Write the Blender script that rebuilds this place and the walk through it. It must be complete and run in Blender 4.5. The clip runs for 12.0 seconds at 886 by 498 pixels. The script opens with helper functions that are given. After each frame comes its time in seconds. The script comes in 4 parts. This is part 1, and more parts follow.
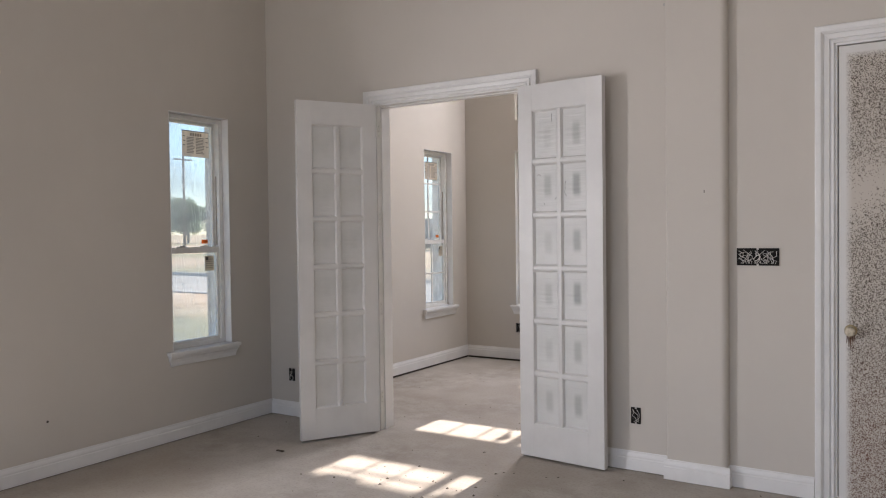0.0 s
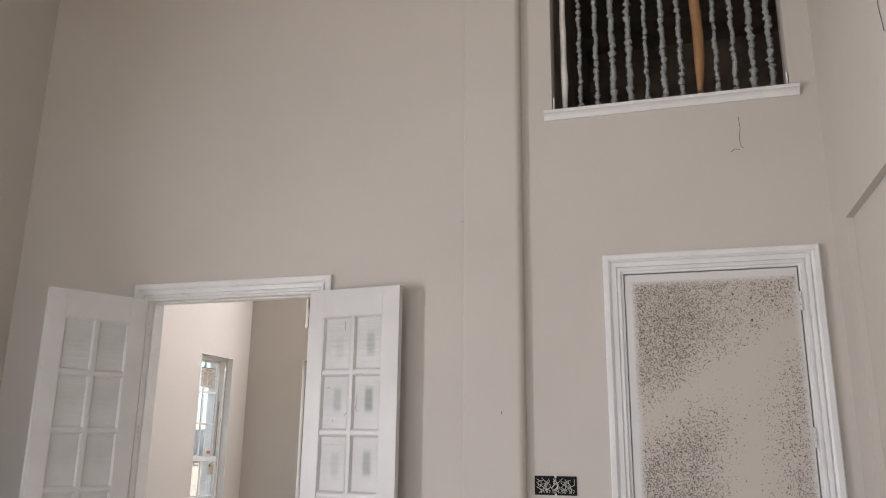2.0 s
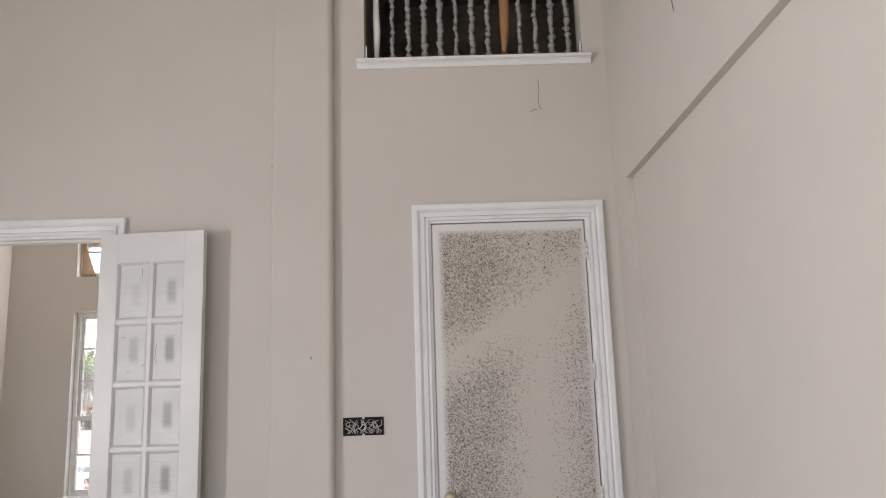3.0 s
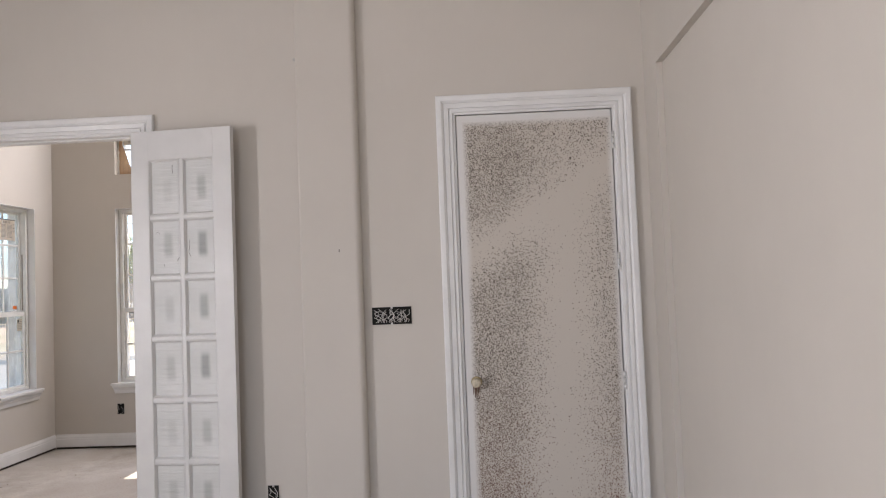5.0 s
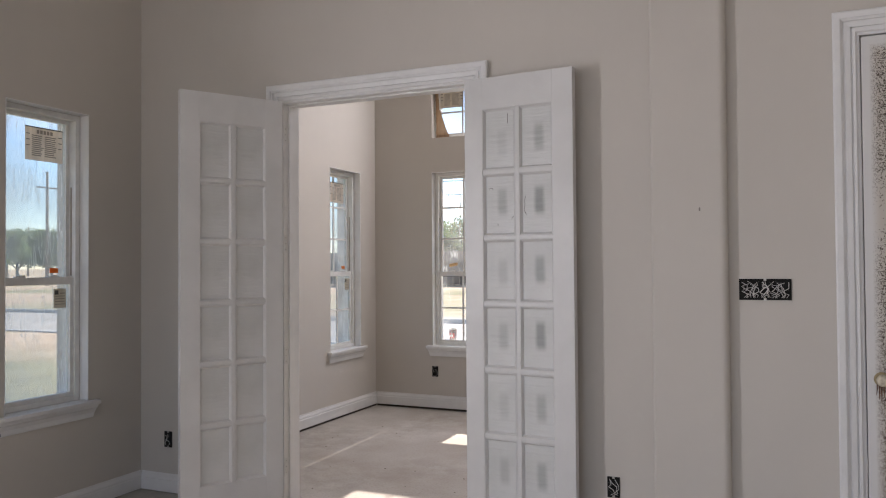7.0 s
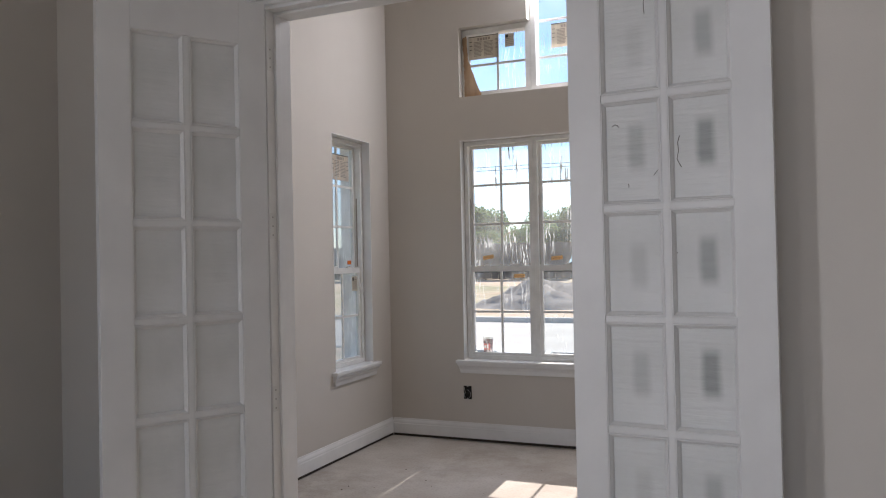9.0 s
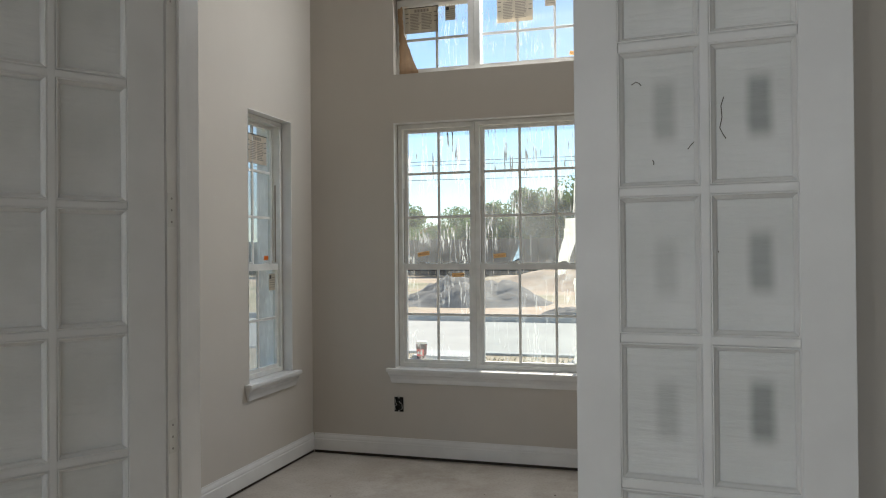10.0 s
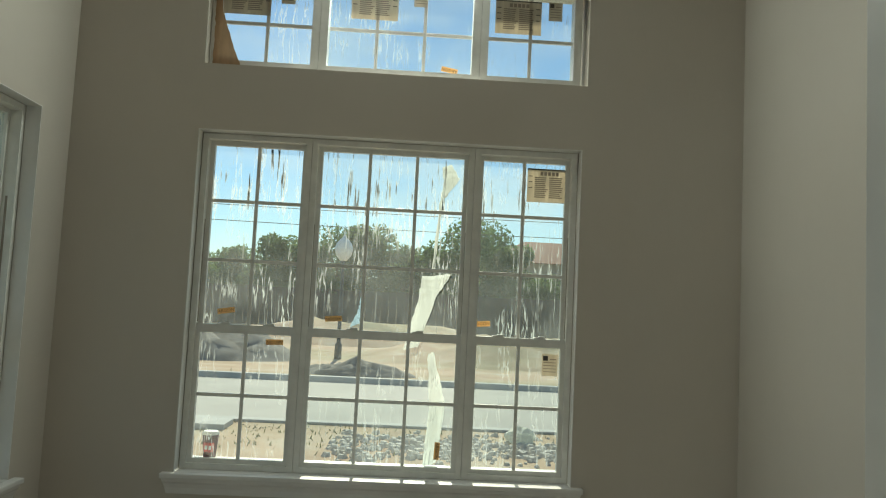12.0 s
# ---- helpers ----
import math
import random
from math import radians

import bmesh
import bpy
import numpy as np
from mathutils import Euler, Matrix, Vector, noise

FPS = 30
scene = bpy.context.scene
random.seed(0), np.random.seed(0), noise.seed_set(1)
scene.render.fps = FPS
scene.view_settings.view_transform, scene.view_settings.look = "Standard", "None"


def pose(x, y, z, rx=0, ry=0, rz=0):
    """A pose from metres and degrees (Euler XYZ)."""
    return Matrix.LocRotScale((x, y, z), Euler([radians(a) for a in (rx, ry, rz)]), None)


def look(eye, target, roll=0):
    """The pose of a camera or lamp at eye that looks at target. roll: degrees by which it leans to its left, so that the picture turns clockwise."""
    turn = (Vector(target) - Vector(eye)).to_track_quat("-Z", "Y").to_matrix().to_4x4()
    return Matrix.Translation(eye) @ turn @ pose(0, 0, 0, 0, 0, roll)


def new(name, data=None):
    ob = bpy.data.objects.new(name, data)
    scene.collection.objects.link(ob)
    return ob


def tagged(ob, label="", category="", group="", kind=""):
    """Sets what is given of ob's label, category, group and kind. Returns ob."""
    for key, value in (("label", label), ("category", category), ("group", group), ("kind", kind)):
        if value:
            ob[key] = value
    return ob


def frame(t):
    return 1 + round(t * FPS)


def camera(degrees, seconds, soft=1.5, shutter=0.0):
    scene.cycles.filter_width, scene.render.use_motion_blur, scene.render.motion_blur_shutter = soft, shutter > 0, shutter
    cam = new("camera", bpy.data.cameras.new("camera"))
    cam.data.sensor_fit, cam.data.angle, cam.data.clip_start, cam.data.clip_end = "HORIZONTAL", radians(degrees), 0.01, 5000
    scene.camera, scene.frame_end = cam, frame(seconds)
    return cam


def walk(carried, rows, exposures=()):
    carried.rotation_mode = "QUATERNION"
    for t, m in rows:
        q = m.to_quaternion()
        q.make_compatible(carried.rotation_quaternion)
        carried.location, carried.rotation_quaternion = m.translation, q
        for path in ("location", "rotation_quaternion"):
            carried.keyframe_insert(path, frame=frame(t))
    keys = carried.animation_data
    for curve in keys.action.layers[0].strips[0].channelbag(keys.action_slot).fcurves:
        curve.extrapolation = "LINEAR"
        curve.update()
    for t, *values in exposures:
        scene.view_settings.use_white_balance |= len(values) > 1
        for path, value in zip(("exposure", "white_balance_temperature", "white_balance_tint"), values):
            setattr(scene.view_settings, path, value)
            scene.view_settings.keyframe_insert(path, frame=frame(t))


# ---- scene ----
cam = camera(60.0, 12.0, soft=1.1)
PATH = [
    (0, (0.155, 0.169, 1.5), (-0.91, 1.861, 1.452), -0.7),
    (0.5, (0.117, 0.299, 1.544), (-0.877, 2.034, 1.581), -1.4),
    (1, (0.106, 0.412, 1.591), (-0.846, 2.156, 1.818), -0.6),
    (1.5, (0.032, 0.506, 1.59), (-0.777, 2.284, 2.018), 1.0),
    (2, (-0.022, 0.513, 1.53), (-0.574, 2.37, 2.026), 0.7),
    (2.5, (-0.123, 0.489, 1.498), (-0.298, 2.419, 1.992), -0.7),
    (3, (-0.226, 0.445, 1.494), (-0.205, 2.411, 1.864), -1.8),
    (3.5, (-0.136, 0.423, 1.52), (-0.152, 2.411, 1.743), -2.3),
    (5.5, (-0.16, 0.426, 1.469), (-0.33, 2.417, 1.531), -1.8),
    (6, (-0.222, 0.455, 1.454), (-0.593, 2.42, 1.466), -1.3),
    (6.5, (-0.339, 0.632, 1.454), (-0.96, 2.533, 1.479), 0.3),
    (7, (-0.593, 0.929, 1.453), (-1.392, 2.762, 1.495), -0.4),
    (7.5, (-0.862, 1.268, 1.451), (-1.684, 3.092, 1.487), -1.7),
    (9.5, (-1.705, 2.581, 1.446), (-2.443, 4.44, 1.463), -0.3),
    (10, (-1.883, 2.839, 1.451), (-2.458, 4.754, 1.465), -0.5),
    (10.5, (-2.126, 3.162, 1.466), (-2.594, 5.106, 1.502), -0.2),
    (11, (-2.364, 3.459, 1.485), (-2.687, 5.432, 1.546), -1.1),
    (11.5, (-2.558, 3.766, 1.504), (-2.65, 5.761, 1.612), 1.5),
    (12, (-2.667, 4.026, 1.515), (-2.583, 6.018, 1.673), 2.8),
]
EXPOSURES = [(0, 1.32, 6650, 18), (1.5, 1.48, 6750, 18), (2.5, 1.6, 6650, 17), (5.5, 1.42, 6700, 19), (6.5, 1.22, 6650, 19), (7.5, 0.98, 6500, 18),
             (9.5, 0.74, 6350, 16), (10.0, 0.60, 6500, 8), (10.5, 0.40, 6750, -2), (11.0, 0.20, 7000, -8), (12, 0.15, 6950, -8)]
walk(cam, [(t, look(eye, target, roll)) for t, eye, target, roll in PATH], EXPOSURES)


# ---- world, sun, window light ----
SUN_ELEVATION, SUN_AZIMUTH = 35.5, 1.0   # degrees; azimuth measured from +y towards -x
world = bpy.data.worlds.new("sky")
scene.world = world
world.use_nodes = True
wn = world.node_tree
sky = wn.nodes.new("ShaderNodeTexSky")
sky.sky_type = "NISHITA"
sky.sun_disc = False
sky.sun_elevation = radians(SUN_ELEVATION)
sky.sun_rotation = radians(-SUN_AZIMUTH)
sky.air_density, sky.dust_density, sky.ozone_density = 1.0, 0.1, 5.0
# thin high cloud over the clear sky
w_co = wn.nodes.new("ShaderNodeTexCoord")
w_map = wn.nodes.new("ShaderNodeMapping")
w_map.inputs["Scale"].default_value = (2.0, 2.0, 7.0)
w_noise = wn.nodes.new("ShaderNodeTexNoise")
w_noise.inputs["Scale"].default_value = 2.2
w_noise.inputs["Detail"].default_value = 7.0
w_ramp = wn.nodes.new("ShaderNodeValToRGB")
w_ramp.color_ramp.elements[0].position, w_ramp.color_ramp.elements[1].position = 0.47, 0.75
w_ramp.color_ramp.elements[1].color = (0.4, 0.4, 0.4, 1)
w_mix = wn.nodes.new("ShaderNodeMix")
w_mix.data_type = "RGBA"
w_mix.inputs["B"].default_value = (7.6, 8.2, 9.0, 1)
wn.links.new(w_co.outputs["Generated"], w_map.inputs["Vector"])
wn.links.new(w_map.outputs["Vector"], w_noise.inputs["Vector"])
wn.links.new(w_noise.outputs["Fac"], w_ramp.inputs["Fac"])
wn.links.new(w_ramp.outputs["Color"], w_mix.inputs["Factor"])
wn.links.new(sky.outputs["Color"], w_mix.inputs["A"])
wn.links.new(w_mix.outputs["Result"], wn.nodes["Background"].inputs["Color"])
wn.nodes["Background"].inputs["Strength"].default_value = 0.105

sun = new("sun", bpy.data.lights.new("sun", "SUN"))
sun.data.energy, sun.data.angle, sun.data.color = 5.0, radians(0.7), (1.0, 0.93, 0.82)
_a, _e = radians(SUN_AZIMUTH), radians(SUN_ELEVATION)
sun.matrix_world = look((-math.sin(_a) * math.cos(_e) * 30, math.cos(_a) * math.cos(_e) * 30, math.sin(_e) * 30), (0, 0, 0))


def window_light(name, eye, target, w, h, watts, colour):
    """An added area lamp, out of view, that stands in for daylight at an opening."""
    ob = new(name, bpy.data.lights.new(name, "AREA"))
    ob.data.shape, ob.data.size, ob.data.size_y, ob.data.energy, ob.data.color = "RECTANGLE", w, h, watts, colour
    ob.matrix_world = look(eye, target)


# the two back lamps are added fill for the great room
window_light("fill_back", (-1.9, -4.05, 1.75), (-1.9, 0, 1.75), 3.4, 2.6, 9, (1.0, 0.97, 0.95))
window_light("fill_back_high", (-1.9, -4.05, 4.2), (-1.9, 0, 4.2), 3.4, 1.2, 3, (1.0, 0.97, 0.95))
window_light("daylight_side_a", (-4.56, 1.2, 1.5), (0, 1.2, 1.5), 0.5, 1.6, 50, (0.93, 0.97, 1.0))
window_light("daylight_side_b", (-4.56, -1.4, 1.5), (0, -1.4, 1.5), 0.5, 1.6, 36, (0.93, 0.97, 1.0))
# fill added to brighten the study, kept above the view in the tall transom
window_light("fill_study_high", (-2.78, 8.07, 3.84), (-2.9, 6.3, 0.1), 0.72, 0.5, 34, (0.95, 0.97, 1.0))


# ---- materials ----
class Mat:
    """A node material with a principled surface and a few shorthands."""

    def __init__(self, name, rough=0.6, metal=0.0):
        self.m = bpy.data.materials.new(name)
        self.m.use_nodes = True
        self.n, self.l = self.m.node_tree.nodes, self.m.node_tree.links
        self.p = self.n["Principled BSDF"]
        self.p.inputs["Roughness"].default_value = rough
        self.p.inputs["Metallic"].default_value = metal
        self.co = self.n.new("ShaderNodeTexCoord")

    def noise(self, scale, detail=4.0, stretch=(1, 1, 1), rough=0.55, space="Object"):
        mp = self.n.new("ShaderNodeMapping")
        mp.inputs["Scale"].default_value = stretch
        nt = self.n.new("ShaderNodeTexNoise")
        nt.inputs["Scale"].default_value, nt.inputs["Detail"].default_value = scale, detail
        nt.inputs["Roughness"].default_value = rough
        self.l.new(self.co.outputs[space], mp.inputs["Vector"])
        self.l.new(mp.outputs["Vector"], nt.inputs["Vector"])
        return nt.outputs["Fac"]

    def ramp(self, fac, stops):
        r = self.n.new("ShaderNodeValToRGB")
        while len(r.color_ramp.elements) < len(stops):
            r.color_ramp.elements.new(0.5)
        for e, (pos, c) in zip(r.color_ramp.elements, stops):
            e.position = pos
            e.color = (*c, 1) if isinstance(c, tuple) else (c, c, c, 1)
        self.l.new(fac, r.inputs["Fac"])
        return r.outputs["Color"]

    def mix(self, fac, a, b, blend="MIX"):
        m = self.n.new("ShaderNodeMix")
        m.data_type, m.blend_type = "RGBA", blend
        for sock, v in ((m.inputs["Factor"], fac), (m.inputs["A"], a), (m.inputs["B"], b)):
            if isinstance(v, (int, float)):
                sock.default_value = v
            elif isinstance(v, tuple):
                sock.default_value = (*v, 1)
            else:
                self.l.new(v, sock)
        return m.outputs["Result"]

    def math(self, op, a, b):
        m = self.n.new("ShaderNodeMath")
        m.operation = op
        for sock, v in ((m.inputs[0], a), (m.inputs[1], b)):
            if isinstance(v, (int, float)):
                sock.default_value = v
            else:
                self.l.new(v, sock)
        return m.outputs[0]

    def colour(self, c):
        if isinstance(c, tuple):
            self.p.inputs["Base Color"].default_value = (*c, 1)
        else:
            self.l.new(c, self.p.inputs["Base Color"])
        return self

    def bump(self, fac, strength, distance=0.002):
        b = self.n.new("ShaderNodeBump")
        b.inputs["Strength"].default_value, b.inputs["Distance"].default_value = strength, distance
        self.l.new(fac, b.inputs["Height"])
        self.l.new(b.outputs["Normal"], self.p.inputs["Normal"])
        return self

    def over(self, shader, fac):
        """Another shader laid over the principled one by fac."""
        ms = self.n.new("ShaderNodeMixShader")
        out = self.n["Material Output"]
        self.l.new(fac, ms.inputs[0])
        self.l.new(self.p.outputs[0], ms.inputs[1])
        self.l.new(shader.outputs[0], ms.inputs[2])
        self.l.new(ms.outputs[0], out.inputs["Surface"])


def plain(name, c, rough=0.5, metal=0.0, vary=0.12, scale=9.0, bump=0.0, bscale=150.0):
    k = Mat(name, rough, metal)
    f = k.noise(scale, 5)
    k.colour(k.ramp(f, [(0.3, tuple(v * (1 - vary) for v in c)), (0.7, tuple(min(1, v * (1 + vary)) for v in c))]))
    if bump:
        k.bump(k.noise(bscale, 3), bump)
    return k.m


def wall_paint(name, c):
    """Flat paint on sprayed, faintly textured drywall."""
    k = Mat(name, 0.85)
    big, drag = k.noise(0.9, 5), k.noise(14, 4, (1, 1, 0.25))
    base = k.ramp(big, [(0.3, tuple(v * 0.95 for v in c)), (0.7, tuple(v * 1.03 for v in c))])
    k.colour(k.mix(0.15, base, k.ramp(drag, [(0.35, tuple(v * 0.95 for v in c)), (0.65, c)])))
    k.bump(k.noise(170, 3), 0.22, 0.0015)
    return k.m


def concrete():
    """Bare slab, dusty, with dried compound and overspray."""
    k = Mat("bare_concrete", 0.8)
    a, b, c, d = k.noise(1.3, 6), k.noise(5.5, 6, rough=0.65), k.noise(60, 4), k.noise(0.55, 3)
    base = k.ramp(a, [(0.3, (0.30, 0.265, 0.225)), (0.5, (0.40, 0.36, 0.315)), (0.72, (0.50, 0.47, 0.43))])
    dust = k.ramp(b, [(0.42, 0.0), (0.62, 0.75)])
    base = k.mix(dust, base, (0.47, 0.435, 0.39))
    base = k.mix(k.ramp(d, [(0.5, 0.0), (0.62, 0.6)]), base, (0.33, 0.28, 0.23))
    base = k.mix(k.ramp(c, [(0.3, 0.35), (0.5, 0.0)]), base, (0.22, 0.19, 0.16))
    k.colour(base)
    k.bump(k.noise(35, 6), 0.25, 0.003)
    return k.m


def speckled_door():
    """A slab door masked with a splattered drop cloth of texture: brown flecks in drifts on beige."""
    k = Mat("flecked_door_face", 0.8)
    fleck = k.n.new("ShaderNodeTexVoronoi")
    fleck.inputs["Scale"].default_value = 165.0
    wob = k.n.new("ShaderNodeVectorMath")
    wob.operation = "ADD"
    nz = k.n.new("ShaderNodeTexNoise")
    nz.inputs["Scale"].default_value = 60.0
    k.l.new(k.co.outputs["Object"], nz.inputs["Vector"])
    sc = k.n.new("ShaderNodeVectorMath")
    sc.operation = "SCALE"
    sc.inputs["Scale"].default_value = 0.03
    k.l.new(nz.outputs["Color"], sc.inputs[0])
    k.l.new(k.co.outputs["Object"], wob.inputs[0])
    k.l.new(sc.outputs[0], wob.inputs[1])
    k.l.new(wob.outputs[0], fleck.inputs["Vector"])
    spots = k.ramp(fleck.outputs["Distance"], [(0.41, 1.0), (0.52, 0.0)])
    keep = k.ramp(fleck.outputs["Color"], [(0.15, 0.0), (0.2, 1.0)])
    spots = k.mix(1.0, spots, keep, "MULTIPLY")
    sx = k.n.new("ShaderNodeSeparateXYZ")
    k.l.new(k.co.outputs["Object"], sx.inputs[0])
    x, z = sx.outputs["X"], sx.outputs["Z"]
    # a bare sweep runs up to the hinge side, and a bare column hangs below it
    sweep = k.math("ABSOLUTE", k.math("SUBTRACT", z, k.math("ADD", k.math("MULTIPLY", x, 0.62), 1.62)), 0)
    sweep = k.ramp(k.math("ADD", sweep, k.math("MULTIPLY", k.noise(4.5, 4), 0.10)), [(0.05, 0.04), (0.30, 1.0)])
    column = k.math("ABSOLUTE", k.math("SUBTRACT", x, k.math("ADD", k.math("MULTIPLY", z, 0.06), 0.50)), 0)
    column = k.ramp(k.math("ADD", column, k.math("MULTIPLY", k.noise(4.0, 4), 0.14)), [(0.08, 0.05), (0.36, 0.95)])
    above = k.ramp(k.math("SUBTRACT", z, k.math("ADD", k.math("MULTIPLY", x, 0.62), 1.55)), [(0.0, 0.0), (0.15, 1.0)])
    column = k.mix(1.0, column, above, "LIGHTEN")
    drift = k.ramp(k.noise(3.2, 5), [(0.30, 0.7), (0.50, 1.0)])
    ex = k.math("MINIMUM", x, k.math("SUBTRACT", 0.917, x))
    edge = k.ramp(k.math("MINIMUM", ex, k.math("SUBTRACT", 2.455, z)), [(0.035, 0.0), (0.07, 1.0)])
    dense = k.mix(1.0, k.mix(1.0, sweep, column, "MULTIPLY"), drift, "MULTIPLY")
    sep = k.n.new("ShaderNodeSeparateColor")
    k.l.new(fleck.outputs["Color"], sep.inputs[0])
    side = k.ramp(x, [(0.25, 1.15), (0.60, 0.5), (0.85, 0.8)])
    fine = k.ramp(k.math("SUBTRACT", k.mix(1.0, dense, side, "MULTIPLY"), sep.outputs[1]), [(0.0, 0.0), (0.03, 1.0)])
    amount = k.mix(1.0, k.mix(1.0, spots, fine, "MULTIPLY"), edge, "MULTIPLY")
    low = k.ramp(z, [(0.35, (0.11, 0.038, 0.02)), (1.1, (0.06, 0.04, 0.028))])
    face = k.mix(edge, (0.66, 0.65, 0.63), (0.53, 0.485, 0.43))
    k.colour(k.mix(amount, face, low))
    k.bump(amount, 0.5, 0.002)
    return k.m


def masked_glass(name, smear):
    """Glass of the door lights under dried white masking: brushed, with a thin smear in the middle."""
    k = Mat(name, 0.42)
    g = k.noise(24, 5, (0.30, 1, 2.2))
    sx = k.n.new("ShaderNodeSeparateXYZ")
    k.l.new(k.co.outputs["Object"], sx.inputs[0])
    oi = k.n.new("ShaderNodeObjectInfo")
    ax = k.math("ABSOLUTE", k.math("ADD", k.math("ADD", sx.outputs["X"], 0.006), k.math("MULTIPLY", k.noise(9, 3), 0.014)), 0)
    az = k.math("ABSOLUTE", k.math("SUBTRACT", sx.outputs["Z"], k.math("MULTIPLY", k.math("SUBTRACT", oi.outputs["Random"], 0.5), 0.05)), 0)
    sm = k.mix(1.0, k.ramp(ax, [(0.014, 1.0), (0.034, 0.0)]), k.ramp(az, [(0.048, 1.0), (0.084, 0.0)]), "MULTIPLY")
    sm = k.mix(1.0, sm, k.ramp(g, [(0.25, 0.88), (0.6, 1.0)]), "MULTIPLY")
    thin = k.math("MULTIPLY", sm, k.math("MULTIPLY", k.math("ADD", k.math("MULTIPLY", oi.outputs["Random"], 0.6), 0.2), smear))
    base = k.ramp(k.noise(4, 4), [(0.3, (0.53, 0.535, 0.515)), (0.7, (0.61, 0.61, 0.595))])
    k.colour(k.mix(thin, base, (0.13, 0.145, 0.135)))
    k.bump(g, 0.55, 0.006)
    return k.m


def clear_glass(name="window_glass"):
    """A thin pane: straight through, with a weak reflection."""
    k = Mat(name)
    tr = k.n.new("ShaderNodeBsdfTransparent")
    tr.inputs["Color"].default_value = (0.93, 0.96, 0.955, 1)
    gl = k.n.new("ShaderNodeBsdfGlossy")
    gl.inputs["Roughness"].default_value = 0.02
    fr = k.n.new("ShaderNodeLayerWeight")
    fr.inputs["Blend"].default_value = 0.5
    gloss = k.math("ADD", k.math("MULTIPLY", k.math("POWER", fr.outputs["Facing"], 4.0), 0.3), 0.02)
    ms = k.n.new("ShaderNodeMixShader")
    k.l.new(gloss, ms.inputs[0])
    k.l.new(tr.outputs[0], ms.inputs[1])
    k.l.new(gl.outputs[0], ms.inputs[2])
    k.l.new(ms.outputs[0], k.n["Material Output"].inputs["Surface"])
    return k.m


# see-through glass added to hold back the sun and shape its floor patches
def solid_glass():
    k = Mat("sun_blocking_glass")
    g = k.n.new("ShaderNodeBsdfRefraction")
    g.inputs["IOR"].default_value, g.inputs["Roughness"].default_value = 1.02, 0.0
    g.inputs["Color"].default_value = (0.97, 0.985, 0.98, 1)
    k.l.new(g.outputs[0], k.n["Material Output"].inputs["Surface"])
    return k.m


def film(name, streak, haze, dirt, floor_haze=0.0, runs=0.63):
    """Protective film on a pane: clear, with pale vertical wrinkles, a light haze and dark runs."""
    k = Mat(name, 0.5)
    s = k.noise(22, 4, (1, 1, 0.10), 0.6)
    s2 = k.noise(60, 3, (1, 1, 0.06), 0.6)
    wr = k.ramp(k.math("ABSOLUTE", k.math("SUBTRACT", s, 0.5), 0), [(0.0, streak), (0.022, 0.0)])
    wr = k.mix(1.0, wr, k.ramp(k.noise(3.0, 3), [(0.42, 0.0), (0.6, 1.0)]), "MULTIPLY")
    hz = k.ramp(k.noise(2.2, 5), [(0.35, floor_haze), (0.7, haze)])
    sp = k.ramp(s2, [(runs, 0.0), (runs + 0.05, dirt)])
    sp = k.mix(1.0, sp, k.ramp(k.noise(5, 2), [(0.45, 0.0), (0.55, 1.0)]), "MULTIPLY")
    cover = k.mix(1.0, k.mix(1.0, wr, hz, "SCREEN"), sp, "SCREEN")
    k.colour(k.mix(sp, (0.8, 0.82, 0.82), (0.05, 0.045, 0.04)))
    k.p.inputs["Transmission Weight"].default_value = 0.0
    tr = k.n.new("ShaderNodeBsdfTransparent")
    tl = k.n.new("ShaderNodeBsdfTranslucent")
    k.l.new(k.mix(sp, (0.85, 0.87, 0.86), (0.04, 0.035, 0.03)), tl.inputs["Color"])
    half = k.n.new("ShaderNodeMixShader")
    half.inputs[0].default_value = 0.7
    k.l.new(k.p.outputs[0], half.inputs[1])
    k.l.new(tl.outputs[0], half.inputs[2])
    ms = k.n.new("ShaderNodeMixShader")
    k.l.new(cover, ms.inputs[0])
    k.l.new(tr.outputs[0], ms.inputs[1])
    k.l.new(half.outputs[0], ms.inputs[2])
    k.l.new(ms.outputs[0], k.n["Material Output"].inputs["Surface"])
    return k.m


def sheer(name, c, through_amount):
    """Loose sheet that glows a little with the light behind it."""
    k = Mat(name, 0.5)
    f = k.noise(30, 4, (1, 1, 0.2))
    col = k.ramp(f, [(0.3, tuple(v * 0.75 for v in c)), (0.7, c)])
    k.colour(col)
    tl = k.n.new("ShaderNodeBsdfTranslucent")
    k.l.new(col, tl.inputs["Color"])
    v = k.n.new("ShaderNodeValue")
    v.outputs[0].default_value = through_amount
    k.over(tl, v.outputs[0])
    k.bump(f, 0.6, 0.006)
    return k.m


WALL = wall_paint("greige_wall_paint", (0.56, 0.522, 0.472))
CEIL = wall_paint("ceiling_paint", (0.70, 0.68, 0.65))
TRIM = plain("white_trim_paint", (0.73, 0.725, 0.715), 0.35, vary=0.05, scale=6)
DOORW = plain("white_door_paint", (0.62, 0.612, 0.597), 0.38, vary=0.05, scale=4, bump=0.15, bscale=55)
VINYL = plain("white_window_vinyl", (0.74, 0.74, 0.715), 0.4, vary=0.08, scale=12)
FLOOR = concrete()
FLECK = speckled_door()
MASK, MASK_CLEAN = masked_glass("smeared_masked_glass", 1.0), masked_glass("brushed_masked_glass", 0.06)
MASK_FAINT = masked_glass("lightly_smeared_masked_glass", 0.6)
GLASS, SUN_STOP = clear_glass(), solid_glass()
FILM = film("streaked_window_film", 0.85, 0.22, 0.35, 0.05)
